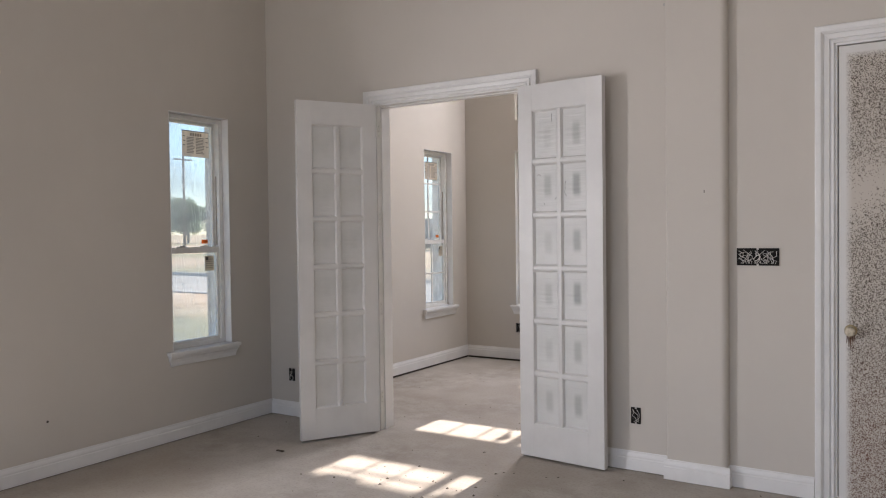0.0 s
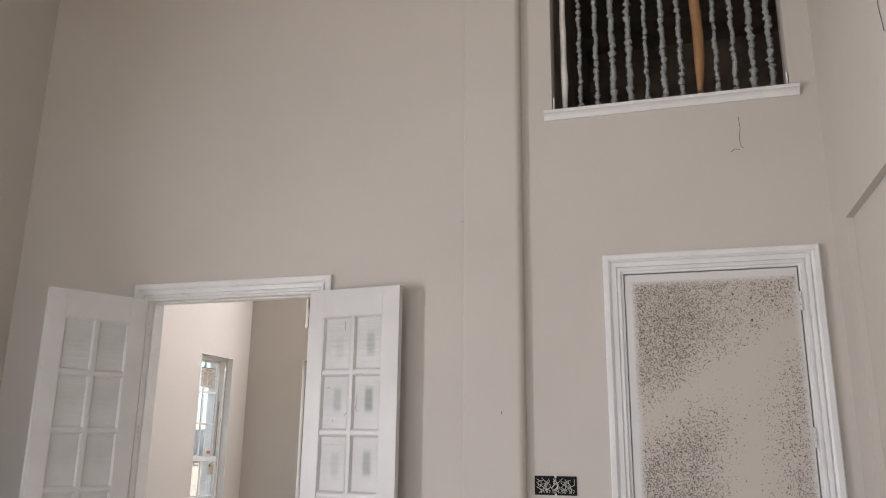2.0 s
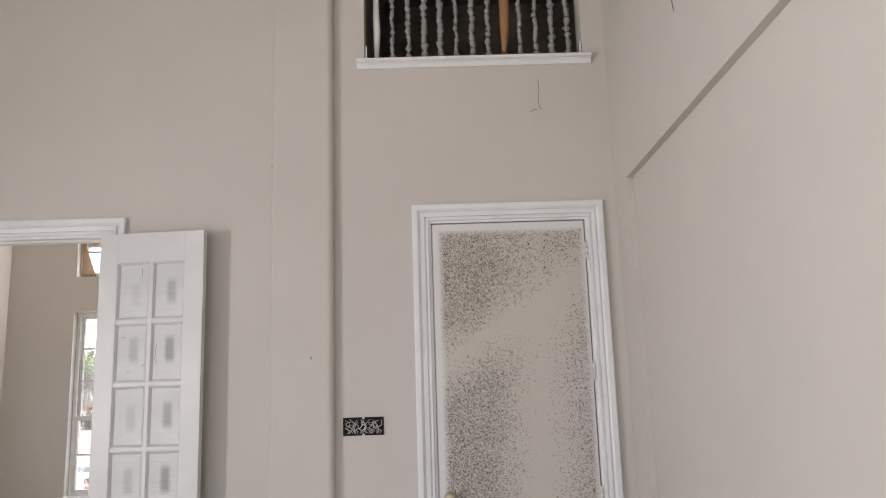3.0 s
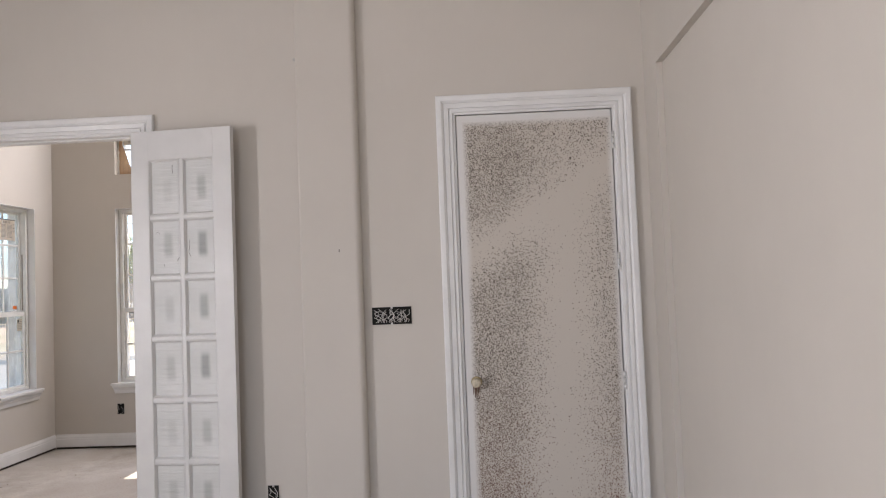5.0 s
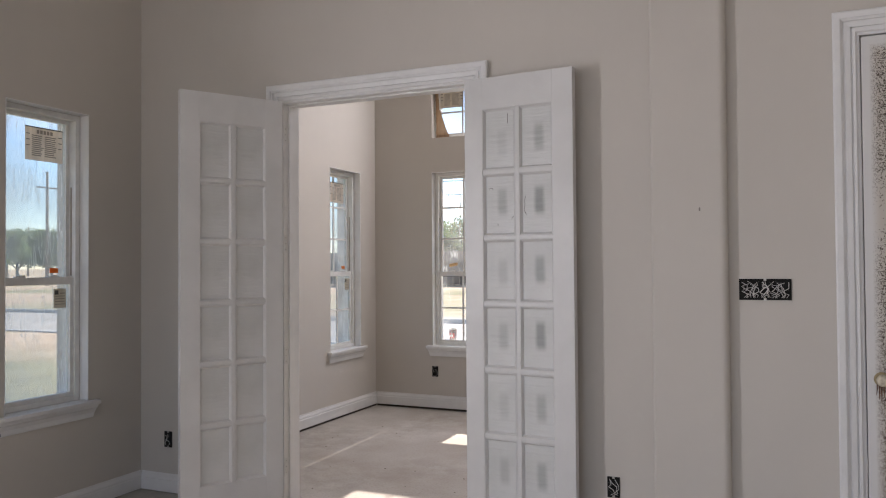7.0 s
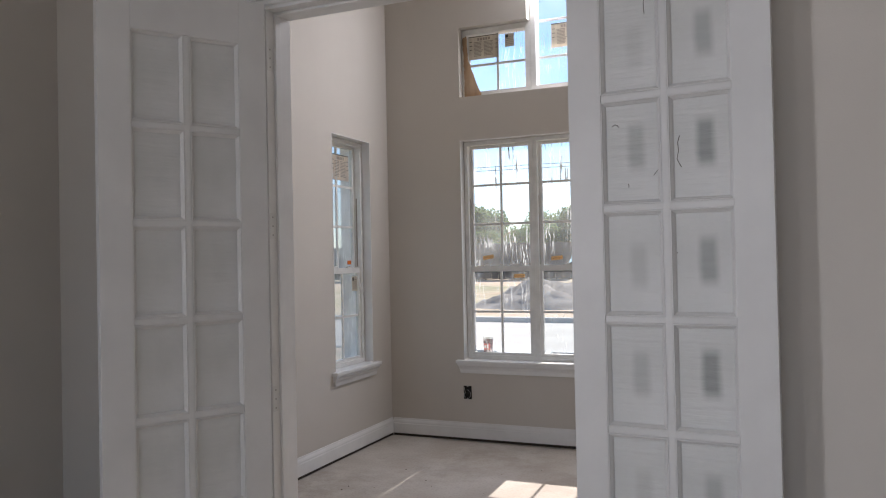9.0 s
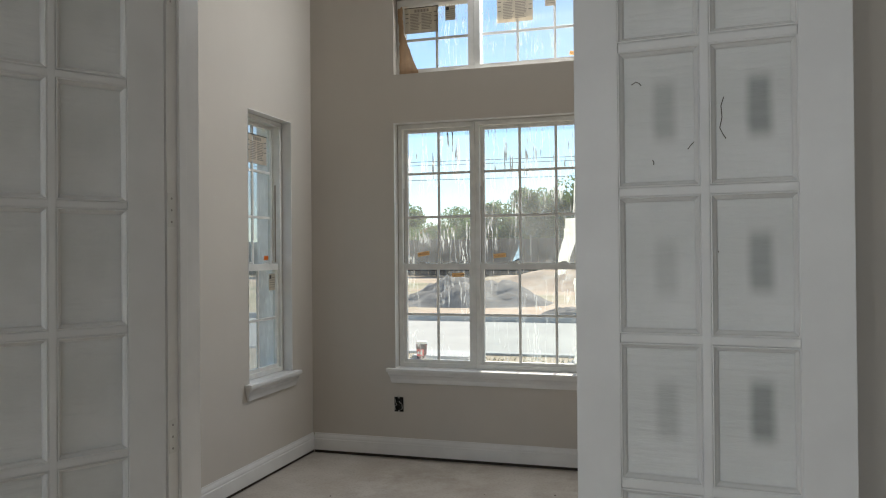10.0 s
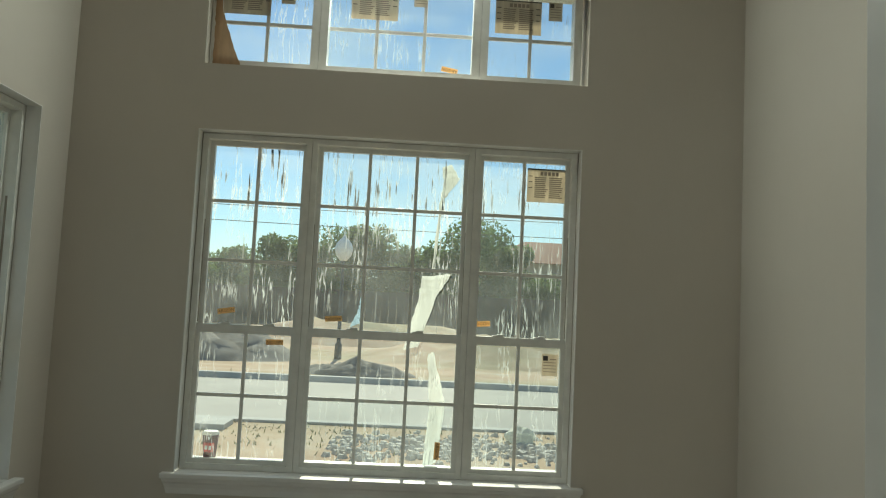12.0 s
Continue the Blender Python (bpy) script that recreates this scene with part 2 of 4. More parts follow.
FILM_DIRTY = film("run_stained_window_film", 0.25, 0.08, 1.0, 0.0, 0.585)
FILM_LIGHT = film("faint_window_film", 0.5, 0.16, 0.08)
FILM_FOG = film("fogged_window_film", 0.9, 0.75, 0.1, 0.32)
DARK = plain("box_plastic_and_shade", (0.008, 0.0075, 0.007), 0.95, vary=0.4)
GAP_SHADE = plain("painted_gap_shade", (0.05, 0.04, 0.032), 0.9, vary=0.4)
WIRE = plain("pale_cable_sheath", (0.60, 0.585, 0.56), 0.5, vary=0.25)
WIRE_DARK = plain("dark_cable_sheath", (0.03, 0.03, 0.03), 0.5, vary=0.3)
BRASS = plain("dull_brass", (0.42, 0.34, 0.20), 0.38, 0.85, vary=0.25, scale=40)
SPLASHED = plain("plaster_splashed_brass", (0.50, 0.44, 0.34), 0.55, 0.25, vary=0.35, scale=60)
RUSTY = plain("dried_brown_drips", (0.14, 0.07, 0.04), 0.8, vary=0.4, scale=80)
STEEL = plain("painted_hinge_steel", (0.70, 0.70, 0.68), 0.4, vary=0.08)
SCREW = plain("worn_screw_head", (0.42, 0.41, 0.39), 0.45, 0.6)
PLASTIC = sheer("wrapping_plastic", (0.40, 0.42, 0.41), 0.2)
PRIMED = plain("primed_wood", (0.70, 0.68, 0.64), 0.6)
IRON = plain("dark_iron", (0.10, 0.095, 0.09), 0.5, 0.3)
CARD = sheer("brown_cardboard", (0.42, 0.22, 0.10), 0.1)
KRAFT = sheer("torn_brown_paper", (0.50, 0.33, 0.20), 0.45)
LOFT = plain("shade_toned_loft", (0.32, 0.28, 0.24), 0.9, vary=0.35, scale=3)
LABEL = sheer("paper_label", (0.74, 0.68, 0.58), 0.6)
# paler copy of LABEL with the light behind it put into the colour
LABEL_BACKLIT = sheer("backlit_paper_label", (0.93, 0.84, 0.75), 0.92)
INK = plain("label_ink", (0.07, 0.065, 0.06), 0.8)
INK_SOFT = plain("faded_label_ink", (0.32, 0.28, 0.24), 0.8)
LABEL_ORANGE = sheer("orange_sticker", (0.95, 0.30, 0.05), 0.5)
TAG = sheer("tan_sticker", (0.90, 0.66, 0.38), 0.7)
SHEET = sheer("loose_white_plastic", (0.85, 0.87, 0.82), 0.6)
BLUE_SCRAP = sheer("blue_plastic_scrap", (0.45, 0.62, 0.75), 0.6)
CRACK = plain("plaster_crack", (0.10, 0.085, 0.07), 0.9)
SCUFF = plain("dark_scuff", (0.22, 0.2, 0.18), 0.9)


# ---- mesh helpers ----
def add_box(bm, a, b, bevel=0.0):
    a, b = [min(p) for p in zip(a, b)], [max(p) for p in zip(a, b)]
    vs = [bm.verts.new((x, y, z)) for x in (a[0], b[0]) for y in (a[1], b[1]) for z in (a[2], b[2])]
    fs = [bm.faces.new([vs[i] for i in q]) for q in ((0, 1, 3, 2), (4, 6, 7, 5), (0, 4, 5, 1), (2, 3, 7, 6), (0, 2, 6, 4), (1, 5, 7, 3))]
    if bevel:
        es = {e for f in fs for e in f.edges}
        bmesh.ops.bevel(bm, geom=list(es), offset=bevel, segments=2, affect="EDGES", profile=0.6)
    return bm


def box(a, b, bevel=0.0):
    return add_box(bmesh.new(), a, b, bevel)


def add_tube(bm, pts, radii, sides=8, caps=True):
    """A tube along pts; radii one number or one a point."""
    pts = [Vector(p) for p in pts]
    if isinstance(radii, (int, float)):
        radii = [radii] * len(pts)
    rings, side = [], None
    for i, p in enumerate(pts):
        d = (pts[min(i + 1, len(pts) - 1)] - pts[max(i - 1, 0)]).normalized()
        ref = Vector((0, 0, 1)) if abs(d.z) < 0.9 else Vector((1, 0, 0))
        side = d.cross(ref).normalized() if side is None else (side - d * side.dot(d)).normalized()
        up = side.cross(d)
        rings.append([bm.verts.new(p + radii[i] * (math.cos(6.28319 * k / sides) * side + math.sin(6.28319 * k / sides) * up)) for k in range(sides)])
    for r, s in zip(rings, rings[1:]):
        for k in range(sides):
            bm.faces.new((r[k], r[(k + 1) % sides], s[(k + 1) % sides], s[k])).smooth = True
    if caps:
        bm.faces.new(rings[0][::-1])
        bm.faces.new(rings[-1])
    return bm


def tube(pts, radii, sides=8):
    return add_tube(bmesh.new(), pts, radii, sides)


def sweep(path, profile, normal, bm=None):
    """A moulding: profile (across, out) drawn along a path that lies in a plane of that normal, mitred at the turns."""
    bm = bm or bmesh.new()
    path, n = [Vector(p) for p in path], Vector(normal)
    rings = []
    for i, p in enumerate(path):
        ts = [(path[j + 1] - path[j]).normalized() for j in (i - 1, i) if 0 <= j < len(path) - 1]
        ss = [n.cross(t) for t in ts]
        s = ss[0] if len(ss) == 1 else (ss[0] + ss[1]) / (1 + ss[0].dot(ss[1]))
        rings.append([bm.verts.new(p + u * s + v * n) for u, v in profile])
    for r, q in zip(rings, rings[1:]):
        for k in range(len(profile)):
            k2 = (k + 1) % len(profile)
            bm.faces.new((r[k], r[k2], q[k2], q[k]))
    bm.faces.new(rings[0][::-1])
    bm.faces.new(rings[-1])
    return bm


def mesh_of(name, bm, material):
    bmesh.ops.recalc_face_normals(bm, faces=bm.faces)
    me = bpy.data.meshes.new(name)
    bm.to_mesh(me)
    bm.free()
    for m in material if isinstance(material, (list, tuple)) else [material]:
        me.materials.append(m)
    return me


def part(name, bm, material, parent=None, label="", at=None):
    ob = new(name, mesh_of(name, bm, material))
    ob.parent = parent
    if at is not None:
        ob.matrix_basis = at
    return tagged(ob, label)


def thing(name, label, category, m=None, group="", kind=""):
    ob = new(name)
    ob.empty_display_size = 0.1
    if m is not None:
        ob.matrix_basis = m
    return tagged(ob, label, category, group, kind)


def solid(name, bm, material, label, category="", kind="structure"):
    return tagged(part(name, bm, material), label, category or name.split("_")[0], "", kind)


def add_wall(bm, axis, a0, a1, z0, z1, c0, c1, openings=()):
    """A wall from a0 to a1 along x (axis 'x') or y, between c0 and c1 across, with openings (a, b, low, high) through it."""
    us = sorted({a0, a1, *[v for o in openings for v in o[:2]]})
    zs = sorted({z0, z1, *[v for o in openings for v in o[2:] if z0 < v < z1]})
    hole = lambda u, z: not (a0 < u < a1 and z0 < z < z1) or any(o[0] < u < o[1] and o[2] < z < o[3] for o in openings)
    spot = lambda u, c, z: (u, c, z) if axis == "x" else (c, u, z)
    quad = lambda *ps: bm.faces.new([bm.verts.new(spot(*p)) for p in ps])
    for u, v in zip(us, us[1:]):
        for z, w in zip(zs, zs[1:]):
            mu, mz = (u + v) / 2, (z + w) / 2
            if hole(mu, mz):
                continue
            for c in (c0, c1):
                quad((u, c, z), (v, c, z), (v, c, w), (u, c, w))
            for e, (hu, hz) in (("l", (u - 1e-4, mz)), ("r", (v + 1e-4, mz)), ("b", (mu, z - 1e-4)), ("t", (mu, w + 1e-4))):
                if hole(hu, hz):
                    p, q = {"l": ((u, z), (u, w)), "r": ((v, z), (v, w)), "b": ((u, z), (v, z)), "t": ((u, w), (v, w))}[e]
                    quad((p[0], c0, p[1]), (q[0], c0, q[1]), (q[0], c1, q[1]), (p[0], c1, p[1]))
    bmesh.ops.remove_doubles(bm, verts=bm.verts, dist=1e-5)
    return bm


# ---- plan ----
LEFT, RIGHT, BACK = -4.45, 0.836, -4.0          # great room
DOORS, DOORS_FAR = 4.782, 4.942                  # wall with the doors
FRONT, FRONT_OUT = 8.006, 8.28                   # window wall of the study
STUDY_RIGHT = -0.917
CEILING, STUDY_CEILING, LOFT_FLOOR = 5.6, 4.4, 3.2
D0, D1, DH = -3.337, -2.09, 2.455                 # double doorway
S0, S1, SH = -0.264, 0.663, 2.480                # single doorway
B0, B1, B_SILL = -0.618, 0.700, 3.470            # balcony opening
MAIN = (-3.798, -1.785, 0.638, 2.394)
HIGH = (-3.793, -1.768, 2.742, 3.300)
SIDE_Z = (0.642, 2.388)
SIDE_A, SIDE_B = (3.805, 4.360), (7.118, 7.692)

solid("floor", box((LEFT - 0.25, BACK - 0.25, -0.25), (RIGHT + 0.25, FRONT_OUT - 0.01, 0)), FLOOR, "dusty bare concrete slab with pale smears", "floor")

bm = add_wall(bmesh.new(), "y", BACK, FRONT_OUT - 0.004, 0, CEILING, LEFT - 0.27, LEFT,
              [(*SIDE_A, *SIDE_Z), (*SIDE_B, *SIDE_Z), (0.93, 1.48, *SIDE_Z), (-1.68, -1.12, *SIDE_Z)])
solid("wall_west", bm, WALL, "greige painted drywall with narrow deep windows", "wall")
bm = add_wall(bmesh.new(), "x", LEFT, RIGHT + 0.25, 0, CEILING, DOORS, DOORS_FAR, [(D0, D1, -1, DH), (S0, S1, -1, SH), (B0, B1, B_SILL, 5.2)])
solid("wall_north", bm, WALL, "tall greige drywall with double doors and a balcony opening", "wall")
# the middle opening runs up out of view to hold the study's fill lamp
bm = add_wall(bmesh.new(), "x", LEFT, STUDY_RIGHT, 0, STUDY_CEILING, FRONT, FRONT_OUT,
              [MAIN, HIGH, (-3.222, -2.340, HIGH[3] - 0.001, 4.15)])
solid("wall_study_front", bm, WALL, "greige drywall round a bank of windows", "wall")
solid("wall_study_east", add_wall(bmesh.new(), "y", DOORS_FAR, FRONT_OUT, 0, STUDY_CEILING, STUDY_RIGHT, STUDY_RIGHT + 0.14), WALL, "plain greige study wall", "wall")

# the east wall of the great room has a shallow recess
NICHE_Y, NICHE_Z, NICHE_D = 4.50, 2.628, 0.036
bm = add_wall(bmesh.new(), "y", BACK, DOORS, 0, CEILING, RIGHT, RIGHT + NICHE_D, [(-2.5, NICHE_Y, -1, NICHE_Z)])
add_box(bm, (RIGHT + NICHE_D + 0.0005, BACK, 0), (RIGHT + 0.25, DOORS, CEILING))
solid("wall_east", bm, WALL, "greige drywall with a wide shallow recess", "wall")
# unseen closing wall; its openings are added to hold the back lamps
bm = add_wall(bmesh.new(), "x", LEFT - 0.27, RIGHT + 0.25, 0, CEILING, BACK - 0.2, BACK, [(-3.65, -0.15, 0.4, 3.1), (-3.65, -0.15, 3.5, 4.9)])
solid("wall_south", bm, WALL, "plain greige wall with wide openings, added out of view", "wall")
solid("ceiling_great_room", box((LEFT - 0.3, BACK - 0.25, CEILING), (RIGHT + 0.3, DOORS_FAR, CEILING + 0.2)), CEIL, "flat pale painted ceiling", "ceiling")
solid("ceiling_study", box((LEFT - 0.3, DOORS_FAR + 0.001, STUDY_CEILING), (STUDY_RIGHT + 0.15, FRONT_OUT + 0.45, STUDY_CEILING + 0.2)), CEIL, "flat pale painted ceiling", "ceiling")

solid("roof_eave", box((LEFT - 1.0, FRONT_OUT + 0.46, STUDY_CEILING), (2.5, FRONT_OUT + 1.66, STUDY_CEILING + 0.2), 0.01), TRIM, "white boxed roof eave over the windows", "eave")

# loft behind the balcony; its dark colour stands in for the shade inside
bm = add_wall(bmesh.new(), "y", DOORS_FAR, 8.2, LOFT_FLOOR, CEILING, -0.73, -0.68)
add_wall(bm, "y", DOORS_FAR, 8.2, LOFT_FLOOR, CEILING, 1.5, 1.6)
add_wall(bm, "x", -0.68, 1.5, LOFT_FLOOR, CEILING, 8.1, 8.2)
solid("wall_loft", bm, LOFT, "loft walls behind the balcony, shade put into their dark colour", "wall")
solid("floor_loft", box((-0.73, DOORS_FAR + 0.001, LOFT_FLOOR - 0.2), (1.6, 8.2, LOFT_FLOOR)), LOFT, "loft floor with shade put into its dark colour", "floor")
solid("ceiling_loft", box((-0.73, DOORS_FAR + 0.001, CEILING), (1.6, 8.2, CEILING + 0.2)), LOFT, "loft ceiling with shade put into its dark colour", "ceiling")
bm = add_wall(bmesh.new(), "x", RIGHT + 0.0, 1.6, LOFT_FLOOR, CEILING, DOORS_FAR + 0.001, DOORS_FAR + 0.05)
solid("wall_loft_front", bm, LOFT, "loft wall with shade put into its dark colour", "wall")

# pier between the doorways, with rounded arrises
P0, P1, PIER = -1.150, -0.803, 0.062
bm = bmesh.new()
prof = [(P0, DOORS)] + [(P0 + 0.012 - 0.012 * math.cos(a), DOORS - PIER + 0.012 - 0.012 * math.sin(a)) for a in (0, 0.8, 1.57)]
prof += [(P1 - 0.035 + 0.035 * math.sin(a), DOORS - PIER + 0.035 - 0.035 * math.cos(a)) for a in (0, 0.26, 0.52, 0.79, 1.05, 1.31, 1.57)] + [(P1, DOORS)]
lo, hi = ([bm.verts.new((x, y, z)) for x, y in prof] for z in (0, CEILING))
for i in range(len(prof)):
    j = (i + 1) % len(prof)
    bm.faces.new((lo[i], lo[j], hi[j], hi[i]))
bm.faces.new(lo), bm.faces.new(hi)
pier = solid("wall_pier", bm, WALL, "slim greige drywall pier with rounded corner", "pier")

# baseboards: a tall flat board under an ogee cap, lifted off the slab
BASE_H = 0.145


def base_profile(lift):
    h = BASE_H if lift > 0.01 else BASE_H - 0.022
    return [(lift, 0), (lift, 0.015), (h - 0.045, 0.015), (h - 0.040, 0.012), (h - 0.030, 0.0125), (h - 0.020, 0.010), (h - 0.010, 0.006), (h, 0.005), (h, 0)]


def baseboard(p, q, normal, lift=0.006, label="white painted baseboard with moulded top"):
    p, q, n = Vector((*p, 0)), Vector((*q, 0)), Vector((*normal, 0))
    if n.cross((q - p).normalized()).z < 0:
        p, q = q, p
    tagged(part("baseboard", sweep([p, q], base_profile(lift), n), TRIM), label, "baseboard", "", "structure")
    t = (q - p).normalized()
    lo, hi = p + n * 0.001, q + n * 0.004
    # a thin dark strip paints the shade under the lifted board
    tagged(part("baseboard_gap_shade", box((lo.x, lo.y, 0.001), (hi.x, hi.y, lift)), GAP_SHADE), "dark strip painting the shade between slab and baseboard", "gap", "", "structure")


CW = 0.095
baseboard((LEFT, BACK), (LEFT, DOORS), (1, 0))
baseboard((LEFT + 0.016, DOORS), (D0 - CW, DOORS), (0, -1))
baseboard((D1 + CW, DOORS), (P0, DOORS), (0, -1))
baseboard((P0 - 0.015, DOORS - PIER), (P1 + 0.015, DOORS - PIER), (0, -1), 0.004)
baseboard((P0, DOORS - 0.016), (P0, DOORS - PIER), (-1, 0), 0.004)
baseboard((P1, DOORS - 0.016), (P1, DOORS - PIER), (1, 0), 0.004)
baseboard((P1, DOORS), (S0 - CW, DOORS), (0, -1), 0.004)
baseboard((RIGHT + NICHE_D, BACK), (RIGHT + NICHE_D, NICHE_Y), (-1, 0))
baseboard((LEFT, DOORS_FAR), (LEFT, FRONT), (1, 0), 0.022)
baseboard((LEFT + 0.016, FRONT), (STUDY_RIGHT - 0.016, FRONT), (0, -1), 0.022)
baseboard((STUDY_RIGHT, DOORS_FAR), (STUDY_RIGHT, FRONT), (-1, 0), 0.022)

# ---- doors ----
CASING = [(0, 0), (0, 0.010), (0.004, 0.014), (0.016, 0.014), (0.0165, 0.008), (0.022, 0.008), (0.024, 0.018), (0.044, 0.021), (0.0445, 0.013), (0.051, 0.013),
          (0.054, 0.020), (0.064, 0.025), (0.0645, 0.029), (0.089, 0.030), (CW, 0.026), (CW, 0)]


def door_frame(name, x0, x1, h, label, both=True):
    e = thing(name, label, "door frame", kind="structure")
    t = 0.018
    for a, b in ((x0, x0 + t), (x1 - t, x1)):
        part("jamb", box((a, DOORS - 0.001, 0), (b, DOORS_FAR + 0.001, h - t), 0.001), TRIM, e)
    part("head_jamb", box((x0, DOORS - 0.001, h - t), (x1, DOORS_FAR + 0.001, h), 0.001), TRIM, e)
    for a, b in ((x0 + t, x0 + t + 0.011), (x1 - t - 0.011, x1 - t)):
        part("door_stop", box((a, DOORS + 0.046, 0), (b, DOORS + 0.082, h - t - 0.011), 0.002), TRIM, e)
    part("door_stop", box((x0 + t, DOORS + 0.046, h - t - 0.011), (x1 - t, DOORS + 0.082, h - t), 0.002), TRIM, e)
    r = 0.005
    for y, n in ((DOORS, -1), (DOORS_FAR, 1))[: 2 if both else 1]:
        path = [(x0 + r, y, 0.004), (x0 + r, y, h - r), (x1 - r, y, h - r), (x1 - r, y, 0.004)]
        part("casing", sweep(path if n < 0 else path[::-1], CASING, (0, n, 0)), TRIM, e, "stepped white casing")
    return e


door_frame("door_frame_1", D0, D1, DH, "white painted double door frame with moulded casing")
door_frame("door_frame_2", S0, S1, SH, "white painted door frame with moulded casing", both=False)

LEAF, LEAF_T, LEAF_H = 0.603, 0.044, 2.418
HINGES = (0.235, 0.9, 1.575, 2.235)


def glazed_leaf(label, m, hand, maskings, scuffs=()):
    """A twelve-light leaf. Local x runs from the hinge pin to the free edge, y towards the study when shut."""
    e = thing("french_door", label, "door", m, "pair of doors")
    st, mun, top, bot = 0.107, 0.022, 0.165, 0.215
    s = hand
    y0, y1 = (0.0, LEAF_T)
    X = lambda v: s * v
    z0, z1 = 0.0, LEAF_H
    for a, b, nm in ((0.003, st, "hinge_stile"), (LEAF - st, LEAF, "lock_stile")):
        part(nm, box((X(a), y0, z0), (X(b), y1, z1), 0.0015), DOORW, e)
    part("top_rail", box((X(st), y0, z1 - top), (X(LEAF - st), y1, z1), 0.0008), DOORW, e)
    part("bottom_rail", box((X(st), y0, z0), (X(LEAF - st), y1, bot), 0.0008), DOORW, e)
    pw = (LEAF - 2 * st - mun) / 2
    ph = (z1 - top - bot - 5 * mun) / 6
    part("mullion", box((X(st + pw), y0 + 0.003, bot), (X(st + pw + mun), y1 - 0.003, z1 - top), 0.003), DOORW, e)
    panes = [mesh_of("pane", box((-pw / 2, LEAF_T / 2 - 0.004, -ph / 2), (pw / 2, LEAF_T / 2 + 0.004, ph / 2)), k) for k in maskings]
    g = bmesh.new()
    for yy, n in ((LEAF_T - 0.0025, 1), (0.0025, -1)):
        # a sloping bead round each light, on both faces
        pr = [(0, 0), (0.0, 0.0), (0.003, -0.001), (0.008, -0.009), (0.012, -0.0125), (0, -0.016)]
        c = [(-pw / 2, yy, -ph / 2), (pw / 2, yy, -ph / 2), (pw / 2, yy, ph / 2), (-pw / 2, yy, ph / 2)]
        vs = []
        for px, _, pz in c:
            sx, sz = math.copysign(1, px), math.copysign(1, pz)
            vs.append([g.verts.new((px - sx * u, yy + n * v, pz - sz * u)) for u, v in ((0, 0), (0.003, 0.0005), (0.005, -0.004), (0.010, -0.009), (0.013, -0.0145))])
        for i in range(4):
            for k in range(4):
                a, b = vs[i], vs[(i + 1) % 4]
                g.faces.new((a[k], b[k], b[k + 1], a[k + 1]))
    bead = mesh_of("bead", g, DOORW)
    for r in range(6):
        z = bot + ph / 2 + r * (ph + mun)
        if r:
            part("muntin", box((X(st), y0 + 0.0035, z - ph / 2 - mun), (X(LEAF - st), y1 - 0.0035, z - ph / 2), 0.003), DOORW, e)
        for col in range(2):
            x = X(st + pw / 2 + col * (pw + mun))
            p = new("pane", panes[col])
            p.parent, p.matrix_basis = e, pose(x, 0, z)
            if r == 0 and col == 0:
                tagged(p, "brushed white masking over glass")
            b = new("bead", bead)
            b.parent, b.matrix_basis = e, pose(x, 0, z)
    for col, row, u, v, pts in scuffs:
        # dried drips and scrapes on the masking; u, v from the hinge side and the top of the light
        xc, zc = X(st + pw / 2 + col * (pw + mun)), bot + ph / 2 + row * (ph + mun)
        yy = LEAF_T / 2 + 0.0045
        line = [(xc - X(pw * (0.5 - u)) + X(a), yy, zc + ph * (0.5 - v) - d) for a, d in pts]
        part("scrape", tube(line, 0.0011, 5), CRACK, e, "thin dark scrape in the masking")
    for z in HINGES:
        hg = bmesh.new()
        for k in range(3):
            add_tube(hg, [(0, -0.006, z - 0.05 + 0.034 * k), (0, -0.006, z - 0.018 + 0.034 * k)], 0.0065, 10)
        h = part("hinge", hg, STEEL, e, "white painted butt hinge")
        part("hinge_plate", box((X(0.0012), 0.0, z - 0.05), (X(0.003), 0.032, z + 0.05), 0.0005), STEEL, h)
    return e


def turn(pin, along):
    """The pose of a leaf whose hinge pin stands at pin and which points along that direction (degrees from +x)."""
    return pose(pin[0], pin[1], 0.016, 0, 0, along)


LEFT_PIN, RIGHT_PIN = (D0 + 0.0185, DOORS - 0.036), (D1 - 0.0185, DOORS - 0.032)
glazed_leaf("white twelve-light door leaf standing half open, its glass masked", turn(LEFT_PIN, -121.0), 1, (MASK_CLEAN, MASK_CLEAN))
glazed_leaf("white twelve-light door leaf folded back, smears on its masked glass", turn(RIGHT_PIN, 174.7), -1, (MASK_FAINT, MASK), [
    (1, 4, 0.13, 0.38, [(0.006, 0), (0, 0.02), (0.002, 0.045), (-0.003, 0.07), (0.004, 0.085), (0.010, 0.095)]),
    (0, 4, 0.22, 0.22, [(-0.010, 0.006), (0, 0), (0.008, 0.004), (0.012, 0.010)]),
    (0, 4, 0.85, 0.68, [(0.016, 0), (0.008, 0.008), (0, 0.018)]),
    (0, 4, 0.42, 0.80, [(0, 0), (0.003, 0.006), (0.002, 0.012)]),
    (1, 3, 0.08, 0.40, [(0, 0), (0.001, 0.004)]),
    (0, 5, 0.75, 0.10, [(0, 0), (-0.001, 0.02), (0.001, 0.05)])])
